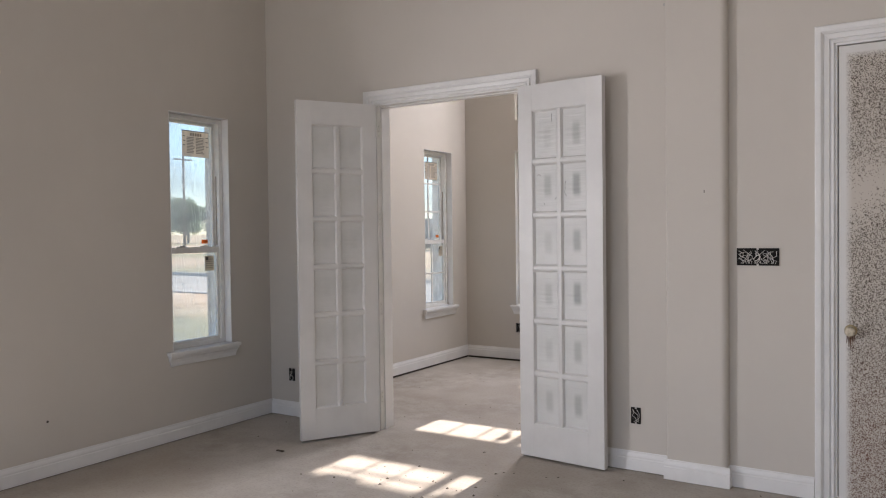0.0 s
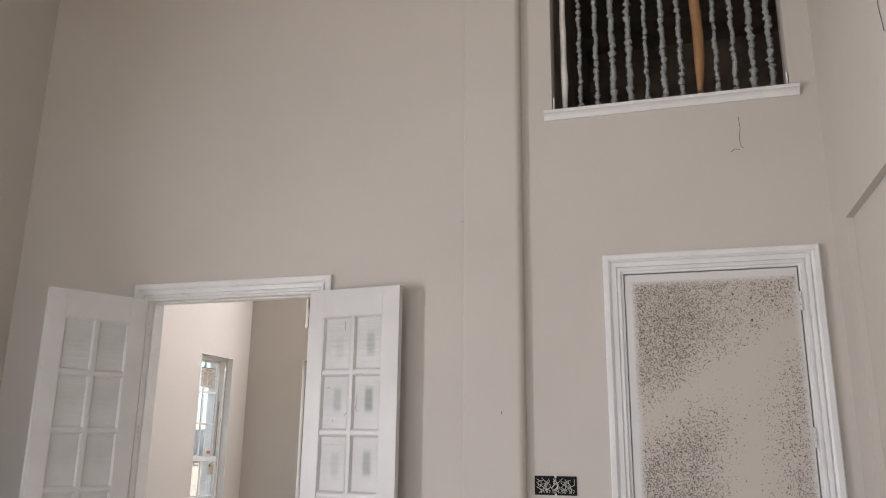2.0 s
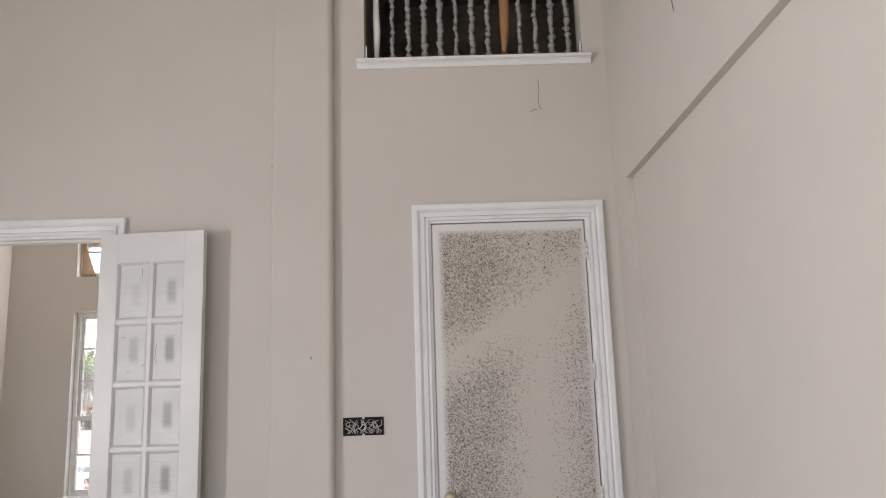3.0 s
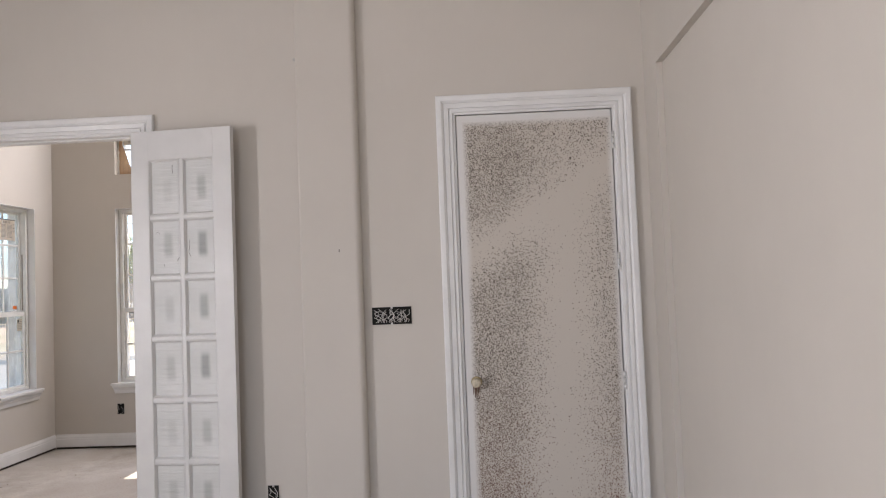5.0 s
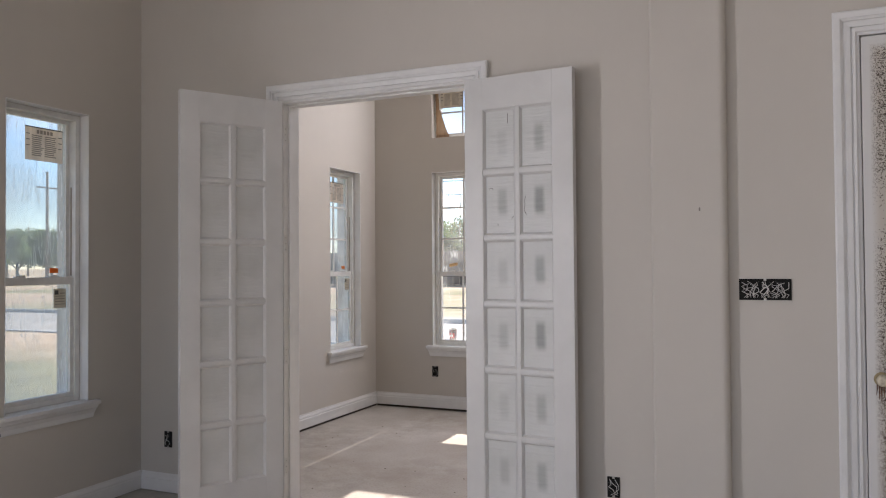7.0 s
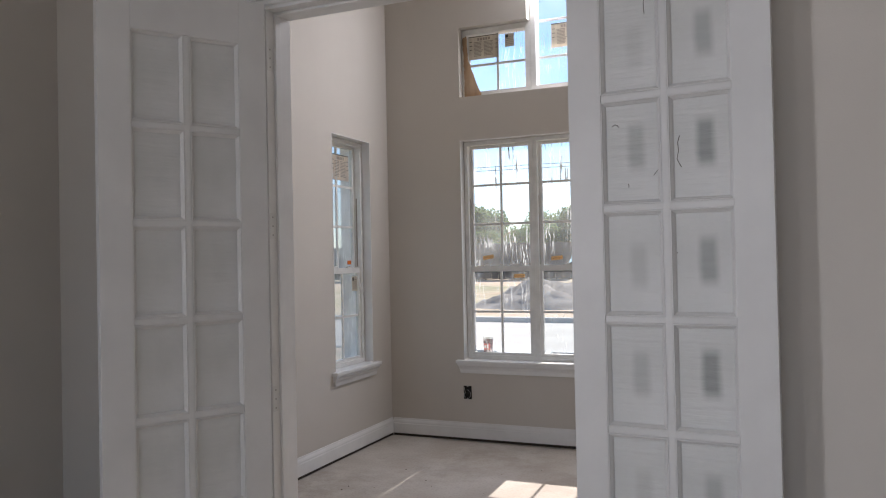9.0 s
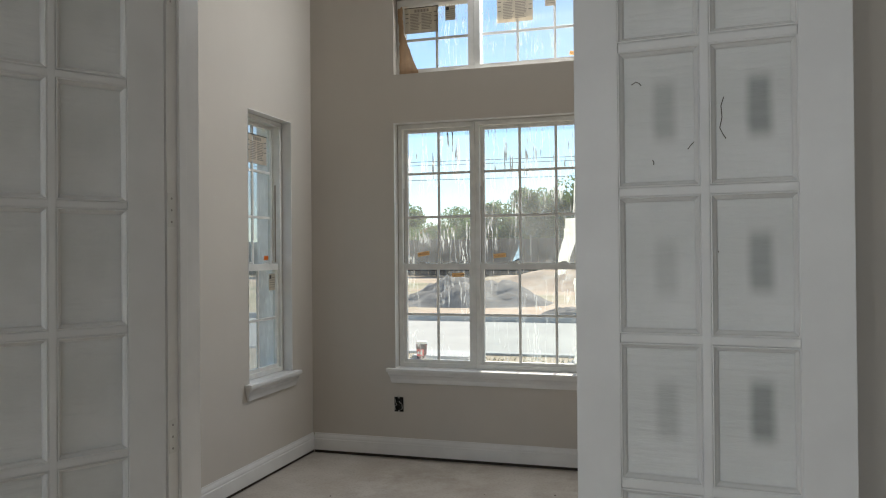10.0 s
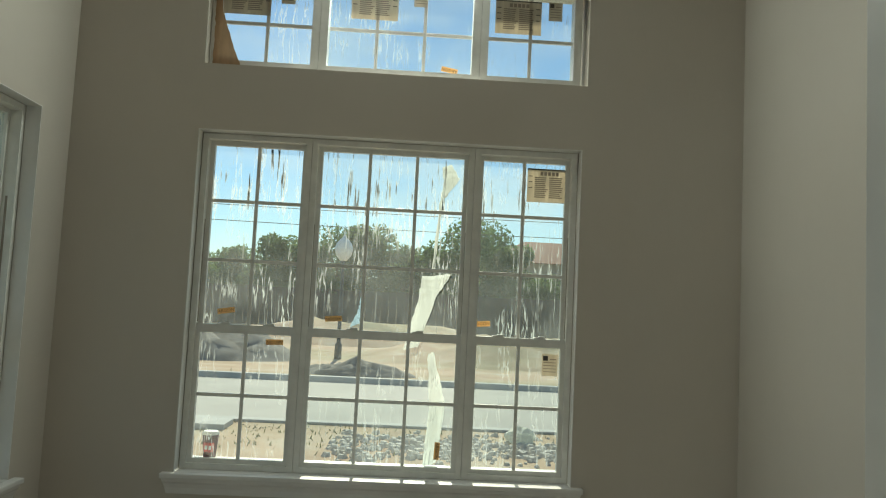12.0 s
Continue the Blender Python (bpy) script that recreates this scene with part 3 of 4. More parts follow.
for pin, s in ((LEFT_PIN, -1), (RIGHT_PIN, 1)):
    for z in HINGES:
        e = part("jamb_hinge_plate", box((pin[0] + s * 0.002, DOORS + 0.002, z - 0.034), (pin[0] - s * 0.001, DOORS + 0.036, z + 0.066), 0.0006), STEEL)
        tagged(e, "white painted hinge plate on the jamb", "hinge")
        for k in (-0.02, 0.015, 0.05):
            part("screw", tube([(pin[0] - s * 0.0012, DOORS + 0.018, z + k), (pin[0] - s * 0.0026, DOORS + 0.018, z + k)], 0.0035, 8), SCREW, e)

# single slab door, shut, hung to open into the great room
slab = thing("slab_door", "closed slab door splattered with brown flecks on beige", "door", pose(S0 + 0.0195, DOORS + 0.003, 0))
sw = S1 - S0 - 0.039
part("door_slab", box((0.005, 0.001, 0.012), (sw - 0.005, 0.04, SH - 0.0245), 0.0015), FLECK, slab)
kn = bmesh.new()
add_tube(kn, [(0.062, 0.0, 0.94), (0.062, -0.004, 0.94), (0.062, -0.007, 0.94)], [0.031, 0.031, 0.026], 20)
knob = part("knob_rose", kn, BRASS, slab, "dull brass knob splashed with plaster")
kn = bmesh.new()
add_tube(kn, [(0.062, y, 0.94) for y in (-0.006, -0.026, -0.032, -0.042, -0.054, -0.062, -0.065)], [0.011, 0.011, 0.019, 0.026, 0.027, 0.022, 0.012], 20)
part("knob", kn, SPLASHED, knob, "knob caked in pale plaster")
kn = bmesh.new()
for dx, w, h in ((-0.018, 0.003, 0.04), (-0.009, 0.004, 0.06), (-0.001, 0.004, 0.075), (0.008, 0.0035, 0.05), (0.016, 0.003, 0.03)):
    add_tube(kn, [(0.062 + dx, 0.0005, 0.925), (0.062 + dx, 0.0005, 0.915 - h * 0.5), (0.062 + dx * 1.2, 0.0005, 0.91 - h)], [w, w * 0.8, 0.001], 6)
part("drips", kn, RUSTY, slab, "brown drips dried under the knob")
for z in (0.256, 0.923, 1.59, 2.276):
    hg = bmesh.new()
    for k in range(3):
        add_tube(hg, [(sw + 0.0, -0.008, z - 0.05 + 0.034 * k), (sw + 0.0, -0.008, z - 0.018 + 0.034 * k)], 0.0065, 10)
    part("hinge", hg, STEEL, slab)

# ---- windows ----
def ring(x0, x1, z0, z1, y0, y1, w, bevel=0.0):
    """A rectangular frame: four bars in one mesh."""
    bm = bmesh.new()
    add_box(bm, (x0, y0, z0), (x0 + w, y1, z1))
    add_box(bm, (x1 - w, y0, z0), (x1, y1, z1))
    add_box(bm, (x0 + w, y0, z0), (x1 - w, y1, z0 + w))
    add_box(bm, (x0 + w, y0, z1 - w), (x1 - w, y1, z1))
    return bm


def lights(e, x0, x1, z0, z1, y, cols, zs, glass, film_mat, clear):
    """Panes between glazing bars, and the film on them."""
    xs = [x0 + (x1 - x0) * k / cols for k in range(cols + 1)]
    zs = [z0, *zs, z1]
    for x in xs[1:-1]:
        part("glazing_bar", box((x - 0.009, y - 0.007, z0), (x + 0.009, y + 0.007, z1), 0.002), VINYL, e)
    for z in zs[1:-1]:
        for a, b in zip(xs, xs[1:]):
            part("glazing_bar", box((a + (0.009 if a > x0 else 0), y - 0.0075, z - 0.009), (b - (0.009 if b < x1 else 0), y + 0.0075, z + 0.009), 0.002), VINYL, e)
    for r, (a, b) in enumerate(zip(zs, zs[1:])):
        for c, d in zip(xs, xs[1:]):
            # panes not marked clear block the sun, which trims the patches indoors
            stops_sun = not clear(r, len(zs) - 1)
            p = part("pane", box((c + 0.0005, y - 0.002, a + 0.0005), (d - 0.0005, y + 0.002, b - 0.0005)), SUN_STOP if stops_sun else GLASS, e)
            p.visible_shadow = stops_sun
    if film_mat:
        f = bmesh.new()
        vs = [f.verts.new(v) for v in ((x0, y + 0.012, z0), (x1, y + 0.012, z0), (x1, y + 0.012, z1), (x0, y + 0.012, z1))]
        f.faces.new(vs)
        q = part("protective_film", f, film_mat, e, "wrinkled clear film with pale streaks")
        q.visible_shadow = False


def hung_unit(e, x0, x1, z0, z1, rail, y, cols, up, lo, clear_up, clear_lo, film_up, film_lo):
    """A double-hung unit: outer frame, fixed upper sash set back, lower sash in front."""
    part("window_frame", ring(x0, x1, z0, z1, y - 0.035, y + 0.075, 0.03), VINYL, e)
    a, b, s = x0 + 0.03, x1 - 0.03, 0.022
    part("upper_sash", ring(a, b, rail - 0.012, z1 - 0.03, y + 0.02, y + 0.05, s), VINYL, e)
    lights(e, a + s, b - s, rail + 0.010, z1 - 0.03 - s, y + 0.035, cols, up, GLASS, film_up, clear_up)
    low = ring(a, b, z0 + 0.03, rail + 0.012, y - 0.018, y + 0.014, s)
    add_box(low, (a + s, y - 0.018, rail - 0.032), (b - s, y + 0.014, rail - 0.010))
    part("lower_sash", low, VINYL, e)
    lights(e, a + s, b - s, z0 + 0.03 + s, rail - 0.032, y - 0.002, cols, lo, GLASS, film_lo, clear_lo)
    for x in (a, b - 0.002):
        part("balance_slot", box((x, y - 0.004, rail + 0.02), (x + 0.002, y + 0.006, rail + 0.56)), INK_SOFT, e, "dark sash balance channel")
    for x in (x0 + (x1 - x0) * 0.3, x0 + (x1 - x0) * 0.7):
        k = box((x - 0.03, y - 0.012, rail + 0.0125), (x + 0.03, y + 0.01, rail + 0.019), 0.002)
        add_box(k, (x - 0.008, y - 0.016, rail + 0.019), (x + 0.028, y - 0.004, rail + 0.026), 0.002)
        part("sash_lock", k, VINYL, e)


STOOL_NOSE = [(0, 0), (0.0, 0.006), (0.004, 0.012), (0.012, 0.015), (0.02, 0.012), (0.024, 0.006), (0.024, 0)]


def stool(e, x0, x1, z, depth, horn=0.055, proud=0.05):
    """Inside sill board with horns, over a moulded apron. Local y = 0 is the wall's face."""
    bm = box((x0 - horn, -proud, z - 0.022), (x1 + horn, -0.0005, z + 0.004), 0.006)
    add_box(bm, (x0 + 0.001, -0.0005, z - 0.0), (x1 - 0.001, depth, z + 0.004))
    part("window_sill", bm, TRIM, e, "white painted sill board")
    prof = [(0, 0), (0, 0.012), (0.006, 0.014), (0.03, 0.016), (0.05, 0.024), (0.062, 0.034), (0.078, 0.036), (0.078, 0)]
    ap = sweep([(x0 - horn + 0.03, -0.0005, z - 0.1005), (x1 + horn - 0.03, -0.0005, z - 0.1005)], prof, (0, -1, 0))
    # the apron tapers under the horns
    for v in ap.verts:
        k = (v.co.z - (z - 0.1005)) / 0.078
        v.co.x += (0.022 * k) * (1 if v.co.x > (x0 + x1) / 2 else -1)
    part("apron", ap, TRIM, e)


def returns(e, x0, x1, z0, z1, depth):
    """Lining of the opening's head and sides, its white painting in the sky light they catch."""
    for n, a, c in (("side_return", (x0, 0.0, z0 + 0.005), (x0 + 0.004, depth, z1)), ("side_return", (x1 - 0.004, 0.0, z0 + 0.005), (x1, depth, z1)),
                    ("head_return", (x0 + 0.004, 0.0, z1 - 0.004), (x1 - 0.004, depth, z1))):
        part(n, box((a[0], -0.002, a[2]), c), TRIM, e)


yes, no = (lambda r, n: True), (lambda r, n: False)
top_row, bottom_row = (lambda r, n: r == n - 1), (lambda r, n: r == 0)

# bank of three units in the study; the units stand 0.1 m behind the wall's face
w1 = thing("window_1", "white bank of three double-hung windows with dirty film", "window", pose(0, FRONT, 0), kind="structure")
RAIL, YF = 1.373, 0.105
UNITS = ((-3.790, -3.216, 2), (-3.214, -2.348, 3), (-2.346, -1.793, 2))
for k, (a, b, cols) in enumerate(UNITS):
    hung_unit(w1, a, b, 0.6435, 2.388, RAIL, YF, cols, (1.722, 2.038), (1.02,), (no, top_row, yes)[k], (no, bottom_row, yes)[k], FILM, FILM_LIGHT)
    f = bmesh.new()
    f.faces.new([f.verts.new(v) for v in ((a + 0.052, YF + 0.052, 2.0), (b - 0.052, YF + 0.052, 2.0), (b - 0.052, YF + 0.052, 2.335), (a + 0.052, YF + 0.052, 2.335))])
    q = part("dirt_film", f, FILM_DIRTY, w1, "film with dark dried runs")
    q.visible_shadow = False
stool(w1, MAIN[0], MAIN[1], MAIN[2], YF - 0.03)
returns(w1, *MAIN, YF - 0.036)

w2 = thing("window_2", "white transom windows with paper labels left on", "window", pose(0, FRONT, 0), kind="structure")
# middle unit heightened past the view for the added lamp
for (a, b, cols), top in zip(UNITS, (3.296, 4.145, 3.296)):
    part("window_frame", ring(a, b, 2.746, top, YF - 0.035, YF + 0.06, 0.042), VINYL, w2)
    bars = (3.012, 3.30) if top > 3.5 else (3.012,)
    lights(w2, a + 0.042, b - 0.042, 2.788, top - 0.042, YF + 0.02, cols, bars, GLASS, FILM_LIGHT, yes if a > -3.5 else no)


def side_window(name, y0, y1, cols, up, lo, label, film_up):
    e = thing(name, label, "window", pose(LEFT, 0, 0, 0, 0, 90), kind="structure")
    hung_unit(e, y0 + 0.006, y1 - 0.006, 0.6475, 2.382, 1.385, YF, cols, up, lo, yes, yes, film_up, film_up)
    stool(e, y0, y1, SIDE_Z[0], YF - 0.03)
    returns(e, y0, y1, *SIDE_Z, YF - 0.036)
    return e


w3 = side_window("window_3", *SIDE_A, 1, (), (), "white double-hung window with a paper label", FILM_FOG)
w4 = side_window("window_4", *SIDE_B, 2, (1.715, 2.028), (1.02,), "white barred double-hung window with stickers", FILM_FOG)
for n, y in ((5, 0.93), (6, -1.68)):
    side_window(f"window_{n}", y, y + 0.555, 1, (), (), "white double-hung window", FILM_LIGHT)


# ---- papers and scraps on the glass ----
def text_mesh(body, size, material, m, parent):
    cu = bpy.data.curves.new("lettering", "FONT")
    cu.body, cu.size, cu.align_x, cu.align_y, cu.resolution_u = body, size, "CENTER", "CENTER", 2
    tmp = bpy.data.objects.new("lettering", cu)
    me = bpy.data.meshes.new_from_object(tmp)
    bpy.data.objects.remove(tmp)
    me.materials.append(material)
    ob = new("lettering", me)
    ob.parent, ob.matrix_basis = parent, m
    return ob


def maker_label(m, w=0.26, h=0.19, paper=LABEL, warm=False):
    """A large window label seen from behind: bars of small print in two columns, heading block, black rule at the top."""
    e = thing("window_label", "printed paper label stuck on window glass", "label", m, "window labels")
    part("paper", box((-w / 2, 0, -h / 2), (w / 2, 0.0006, h / 2)), paper, e)
    ink = INK_SOFT
    part("top_rule", box((-w / 2, -0.0008, h / 2 - 0.007), (w / 2, -0.0001, h / 2 - 0.001)), INK, e)
    bm = bmesh.new()
    rng = random.Random(5)
    for c0, c1 in ((-0.33, -0.01), (0.01, 0.33)):
        for k in range(11):
            z = h * (0.22 - 0.058 * k)
            add_box(bm, (w * c0, -0.0008, z), (w * (c1 - rng.uniform(0, 0.08)), -0.0001, z + h * 0.030))
    part("print", bm, ink, e)
    bm = bmesh.new()
    for k in range(5):
        add_box(bm, (w * (-0.2 + 0.09 * k), -0.0008, h * 0.30), (w * (-0.2 + 0.09 * k + 0.065), -0.0001, h * 0.41))
    part("heading", bm, INK_SOFT, e)
    for s in (-1, 1):
        for k in range(3):
            part("mark", box((w * (s * 0.425 - 0.045), -0.0008, h * (0.26 - 0.17 * k)), (w * (s * 0.425 + 0.045), -0.0001, h * (0.26 - 0.17 * k) + h * 0.022)), INK, e)
    return e


def rating_sticker(m, w=0.075, h=0.105):
    e = thing("rating_sticker", "small grey rating sticker with printed boxes on glass", "sticker", m, "rating stickers")
    part("paper", box((-w / 2, 0, -h / 2), (w / 2, 0.0006, h / 2)), LABEL, e)
    part("badge", box((-w * 0.42, -0.0008, h * 0.2), (-w * 0.12, -0.0001, h * 0.42)), INK, e)
    bm = bmesh.new()
    for k in range(4):
        add_box(bm, (-w * 0.4, -0.0008, h * (0.1 - 0.14 * k)), (w * 0.4, -0.0001, h * (0.1 - 0.14 * k) + h * 0.035))
    add_box(bm, (0.0, -0.0008, h * 0.24), (w * 0.4, -0.0001, h * 0.29))
    part("print", bm, INK_SOFT, e)


def argon_tag(m):
    e = thing("gas_fill_tag", "small tan sticker lettered ARGON on glass", "sticker", m, "gas fill stickers")
    part("tag", box((-0.045, 0, -0.014), (0.045, 0.0006, 0.014)), TAG, e)
    text_mesh("ARGON", 0.024, INK, pose(0, -0.0008, 0, 90, 0, 0), e)


GY_UP, GY_LO = FRONT + YF + 0.028, FRONT + YF - 0.010
TY = FRONT + YF + 0.012
maker_label(pose(-1.935, GY_UP, 2.215), 0.235, 0.185)
for x, z in ((-3.62, 3.155), (-2.93, 3.17), (-2.14, 3.14)):
    maker_label(pose(x, TY, z), 0.255, 0.19)
for x, z in ((-3.40, 3.185), (-2.68, 3.215), (-1.935, 3.185)):
    rating_sticker(pose(x, TY, z))
rating_sticker(pose(-1.90, GY_LO, 1.25), 0.085, 0.115)
for x, y, z, r in ((-3.56, GY_UP, 1.452, -10), (-2.995, GY_UP, 1.436, 175), (-2.205, GY_UP, 1.446, -5), (-3.29, GY_LO, 1.300, 178),
                   (-2.415, GY_LO, 0.775, 93), (-2.445, TY, 2.815, 190)):
    argon_tag(pose(x - 0.062, y, z + 0.004, 0, r, 0))
WX_UP, WX_LO = LEFT - YF - 0.028, LEFT - YF + 0.010
maker_label(pose(WX_UP, 4.155, 2.185, 0, 0, 90), 0.255, 0.20, LABEL_BACKLIT)
maker_label(pose(WX_UP, 7.46, 2.175, 0, 0, 90), 0.255, 0.20, LABEL_BACKLIT)
for y in (4.225, 7.575):
    rating_sticker(pose(WX_LO, y + 0.01, 1.27, 0, 0, 90), 0.085, 0.115)
    e = tagged(part("orange_sticker", box((WX_UP + 0.0, y - 0.03, 1.422), (WX_UP - 0.0006, y + 0.03, 1.452)), LABEL_ORANGE), "small bright orange sticker low on window glass", "sticker", "orange stickers")


def sheet_strip(name, mat, pts, widths, label, seed):
    """A loose crumpled strip of sheeting hanging against the glass."""
    rng = random.Random(seed)
    bm, rows = bmesh.new(), []
    n = 26
    for i in range(n):
        t = i / (n - 1) * (len(pts) - 1)
        k = min(int(t), len(pts) - 2)
        p = Vector(pts[k]).lerp(Vector(pts[k + 1]), t - k)
        w = widths[k] + (widths[k + 1] - widths[k]) * (t - k)
        row = []
        for j in range(7):
            u = j / 6 - 0.5
            row.append(bm.verts.new((p.x - 0.062 + u * w + rng.uniform(-0.003, 0.003), p.y + rng.uniform(-0.004, 0.004), p.z + rng.uniform(-0.004, 0.004) + 0.02 * u)))
        rows.append(row)
    for a, b in zip(rows, rows[1:]):
        for j in range(6):
            bm.faces.new((a[j], a[j + 1], b[j + 1], b[j])).smooth = True
    ob = part(name, bm, mat)
    ob.visible_shadow = True
    return tagged(ob, label, "plastic sheet")


OUT = FRONT + YF + 0.066
sheet_strip("plastic_sheet", SHEET, [(-2.455, OUT, 1.70), (-2.50, OUT, 1.58), (-2.58, OUT, 1.30)], [0.16, 0.10, 0.08], "torn strip of white plastic hanging outside window", 1)
sheet_strip("plastic_sheet", SHEET, [(-2.47, OUT, 1.28), (-2.42, OUT, 1.0), (-2.45, OUT, 0.69)], [0.03, 0.085, 0.07], "crumpled white plastic outside window", 2)
sheet_strip("plastic_scrap", BLUE_SCRAP, [(-2.845, OUT, 1.62), (-2.86, OUT, 1.50), (-2.885, OUT, 1.41)], [0.006, 0.02, 0.05], "pale blue plastic scrap on the glass", 3)
sheet_strip("paper_scrap", SHEET, [(-2.43, OUT, 2.30), (-2.40, OUT, 2.22), (-2.45, OUT, 2.10), (-2.48, OUT, 1.72)], [0.05, 0.09, 0.02, 0.012], "torn paper scrap hanging outside window", 4)
sheet_strip("building_paper", KRAFT, [(-3.70, FRONT + 0.055, 3.235), (-3.69, FRONT + 0.055, 3.05), (-3.655, FRONT + 0.055, 2.86), (-3.63, FRONT + 0.055, 2.735)], [0.035, 0.035, 0.10, 0.15], "torn brown paper curling in the window corner", 5)

# paper cup on the outer ledge
tagged(part("window_ledge", box((MAIN[0] + 0.002, FRONT + YF + 0.0755, 0.6425), (MAIN[1] - 0.002, FRONT_OUT + 0.05, 0.662), 0.004), VINYL), "pale outer window ledge", "ledge", "", "structure")
cup = thing("paper_cup", "dark red paper coffee cup with white lid on ledge", "cup", pose(-3.69, FRONT_OUT + 0.0, 0.6625))
CUP_RED = plain("dark_red_cup", (0.10, 0.018, 0.016), 0.5)
CUP_LOGO = plain("red_logo_patch", (0.55, 0.05, 0.04), 0.5)
CUP_WHITE = plain("white_cup_lid", (0.8, 0.8, 0.78), 0.4)
part("cup_body", tube([(0, 0, 0), (0, 0, 0.002), (0, 0, 0.125)], [0.031, 0.032, 0.043], 24), CUP_RED, cup)
part("cup_lid", tube([(0, 0, 0.125), (0, 0, 0.13), (0, 0, 0.138), (0, 0, 0.143)], [0.046, 0.046, 0.041, 0.038], 24), CUP_WHITE, cup)
bm = bmesh.new()
for i in range(6):
    a0, a1 = (math.radians(-135 + 15 * k) for k in (i, i + 1))
    r0, r1 = 0.0365, 0.0405
    bm.faces.new([bm.verts.new(v) for v in ((r0 * math.cos(a0), r0 * math.sin(a0), 0.035), (r0 * math.cos(a1), r0 * math.sin(a1), 0.035), (r1 * math.cos(a1), r1 * math.sin(a1), 0.085), (r1 * math.cos(a0), r1 * math.sin(a0), 0.085))])
part("logo_patch", bm, CUP_LOGO, cup)
part("logo_mark", box((-0.018, -0.043, 0.05), (-0.003, -0.0415, 0.07), 0.001), CUP_WHITE, cup)
part("logo_mark", box((0.003, -0.043, 0.048), (0.016, -0.0415, 0.07), 0.001), CUP_WHITE, cup)


# ---- open electrical boxes ----
def open_box(label, m, w, h, wires, pale, seed, name="outlet_box"):
    """A rough-in box with loose conductors; a flush near-black plate paints its shaded depth. Local y points into the
    wall.
    """
    e = thing(name, label, "electrical box", m, "open electrical boxes")
    rng = random.Random(seed)
    part("cavity_shade", box((-w / 2, -0.0012, -h / 2), (w / 2, 0.001, h / 2)), DARK, e)
    rim = ring(-w / 2 - 0.003, w / 2 + 0.003, -h / 2 - 0.003, h / 2 + 0.003, -0.004, 0.001, 0.005)
    part("box_rim", rim, DARK, e)
    for s in (-1, 1):
        part("mounting_ear", box((-0.006, -0.0045, s * h / 2 - 0.006), (0.006, -0.0012, s * h / 2 + 0.006), 0.001), WIRE if pale else SCREW, e)
    for k in range(wires):
        x = (0.84 * (k + rng.random()) / wires - 0.42) * w
        pts = [(x, 0.0, -h * 0.42)]
        for j in range(1, 6):
            pts.append((min(max(x + rng.uniform(-0.022, 0.022), -w * 0.46), w * 0.46), -0.006 - 0.012 * math.sin(j * 0.6) * rng.uniform(0.4, 1), h * (-0.42 + 0.84 * j / 5 * rng.uniform(0.75, 1.0))))
        part("conductor", tube(pts, 0.0017, 5), WIRE if pale and k % 3 else (WIRE_DARK if k % 2 else WIRE), e)
    return e


open_box("four-gang switch box full of loose wires, no cover", pose(-0.648, DOORS - 0.001, 1.330), 0.218, 0.092, 26, True, 1, "switch_box")
open_box("open outlet box with loose wires, no cover", pose(-1.356, DOORS - 0.001, 0.345), 0.055, 0.095, 5, False, 2)
open_box("open outlet box with loose wires, no cover", pose(-4.215, DOORS - 0.001, 0.342), 0.055, 0.095, 4, False, 3)
open_box("open outlet box with loose wires, no cover", pose(-3.772, FRONT - 0.001, 0.383), 0.06, 0.098, 4, False, 4)
open_box("rough hole in drywall with dangling dark wires", pose(RIGHT - 0.001, 3.40, 3.32, 0, 0, -90), 0.075, 0.11, 3, False, 6, "wall_hole")
tagged(part("dangling_wire", tube([(RIGHT - 0.01, 3.42, 3.28), (RIGHT - 0.02, 3.40, 3.22), (RIGHT - 0.012, 3.385, 3.17), (RIGHT - 0.006, 3.41, 3.13)], 0.002, 6), WIRE_DARK), "thin dark wire hanging from a hole", "wire")
tagged(part("dangling_wire", tube([(RIGHT - 0.004, 3.52, 3.33), (RIGHT - 0.005, 3.525, 3.2), (RIGHT - 0.004, 3.50, 3.08)], 0.0014, 6), WIRE_DARK), "thin dark wire hanging from a hole", "wire")

# cracks, nail and scuffs on the walls
tagged(part("wall_crack", tube([(0.421, DOORS, 3.33), (0.425, DOORS, 3.26), (0.416, DOORS, 3.2), (0.423, DOORS, 3.15), (0.436, DOORS, 3.14)], 0.0016, 4), CRACK), "thin dark crack in the drywall paint", "crack")
tagged(part("wall_crack", tube([(0.368, DOORS, 3.125), (0.388, DOORS, 3.14), (0.413, DOORS, 3.135)], 0.0016, 4), CRACK), "thin dark crack in the drywall paint", "crack")
tagged(part("nail", tube([(-1.163, DOORS, 2.826), (-1.163, DOORS - 0.02, 2.826)], [0.005, 0.009], 8), SCREW), "bent nail head in the wall", "nail")
tagged(part("wall_scuff", box((-0.93, DOORS - PIER - 0.0008, 1.70), (-0.923, DOORS - PIER + 0.001, 1.716)), SCUFF), "small dark scuff on the pier", "scuff")
tagged(part("wall_nick", tube([(LEFT, 2.86, 0.345), (LEFT + 0.004, 2.86, 0.345)], [0.008, 0.006], 8), CRACK), "small dark nick low on the wall", "nick")

# ---- balcony railing, its balusters still wrapped ----
rail = thing("balcony_railing", "balcony railing with balusters wrapped in crumpled plastic", "railing")
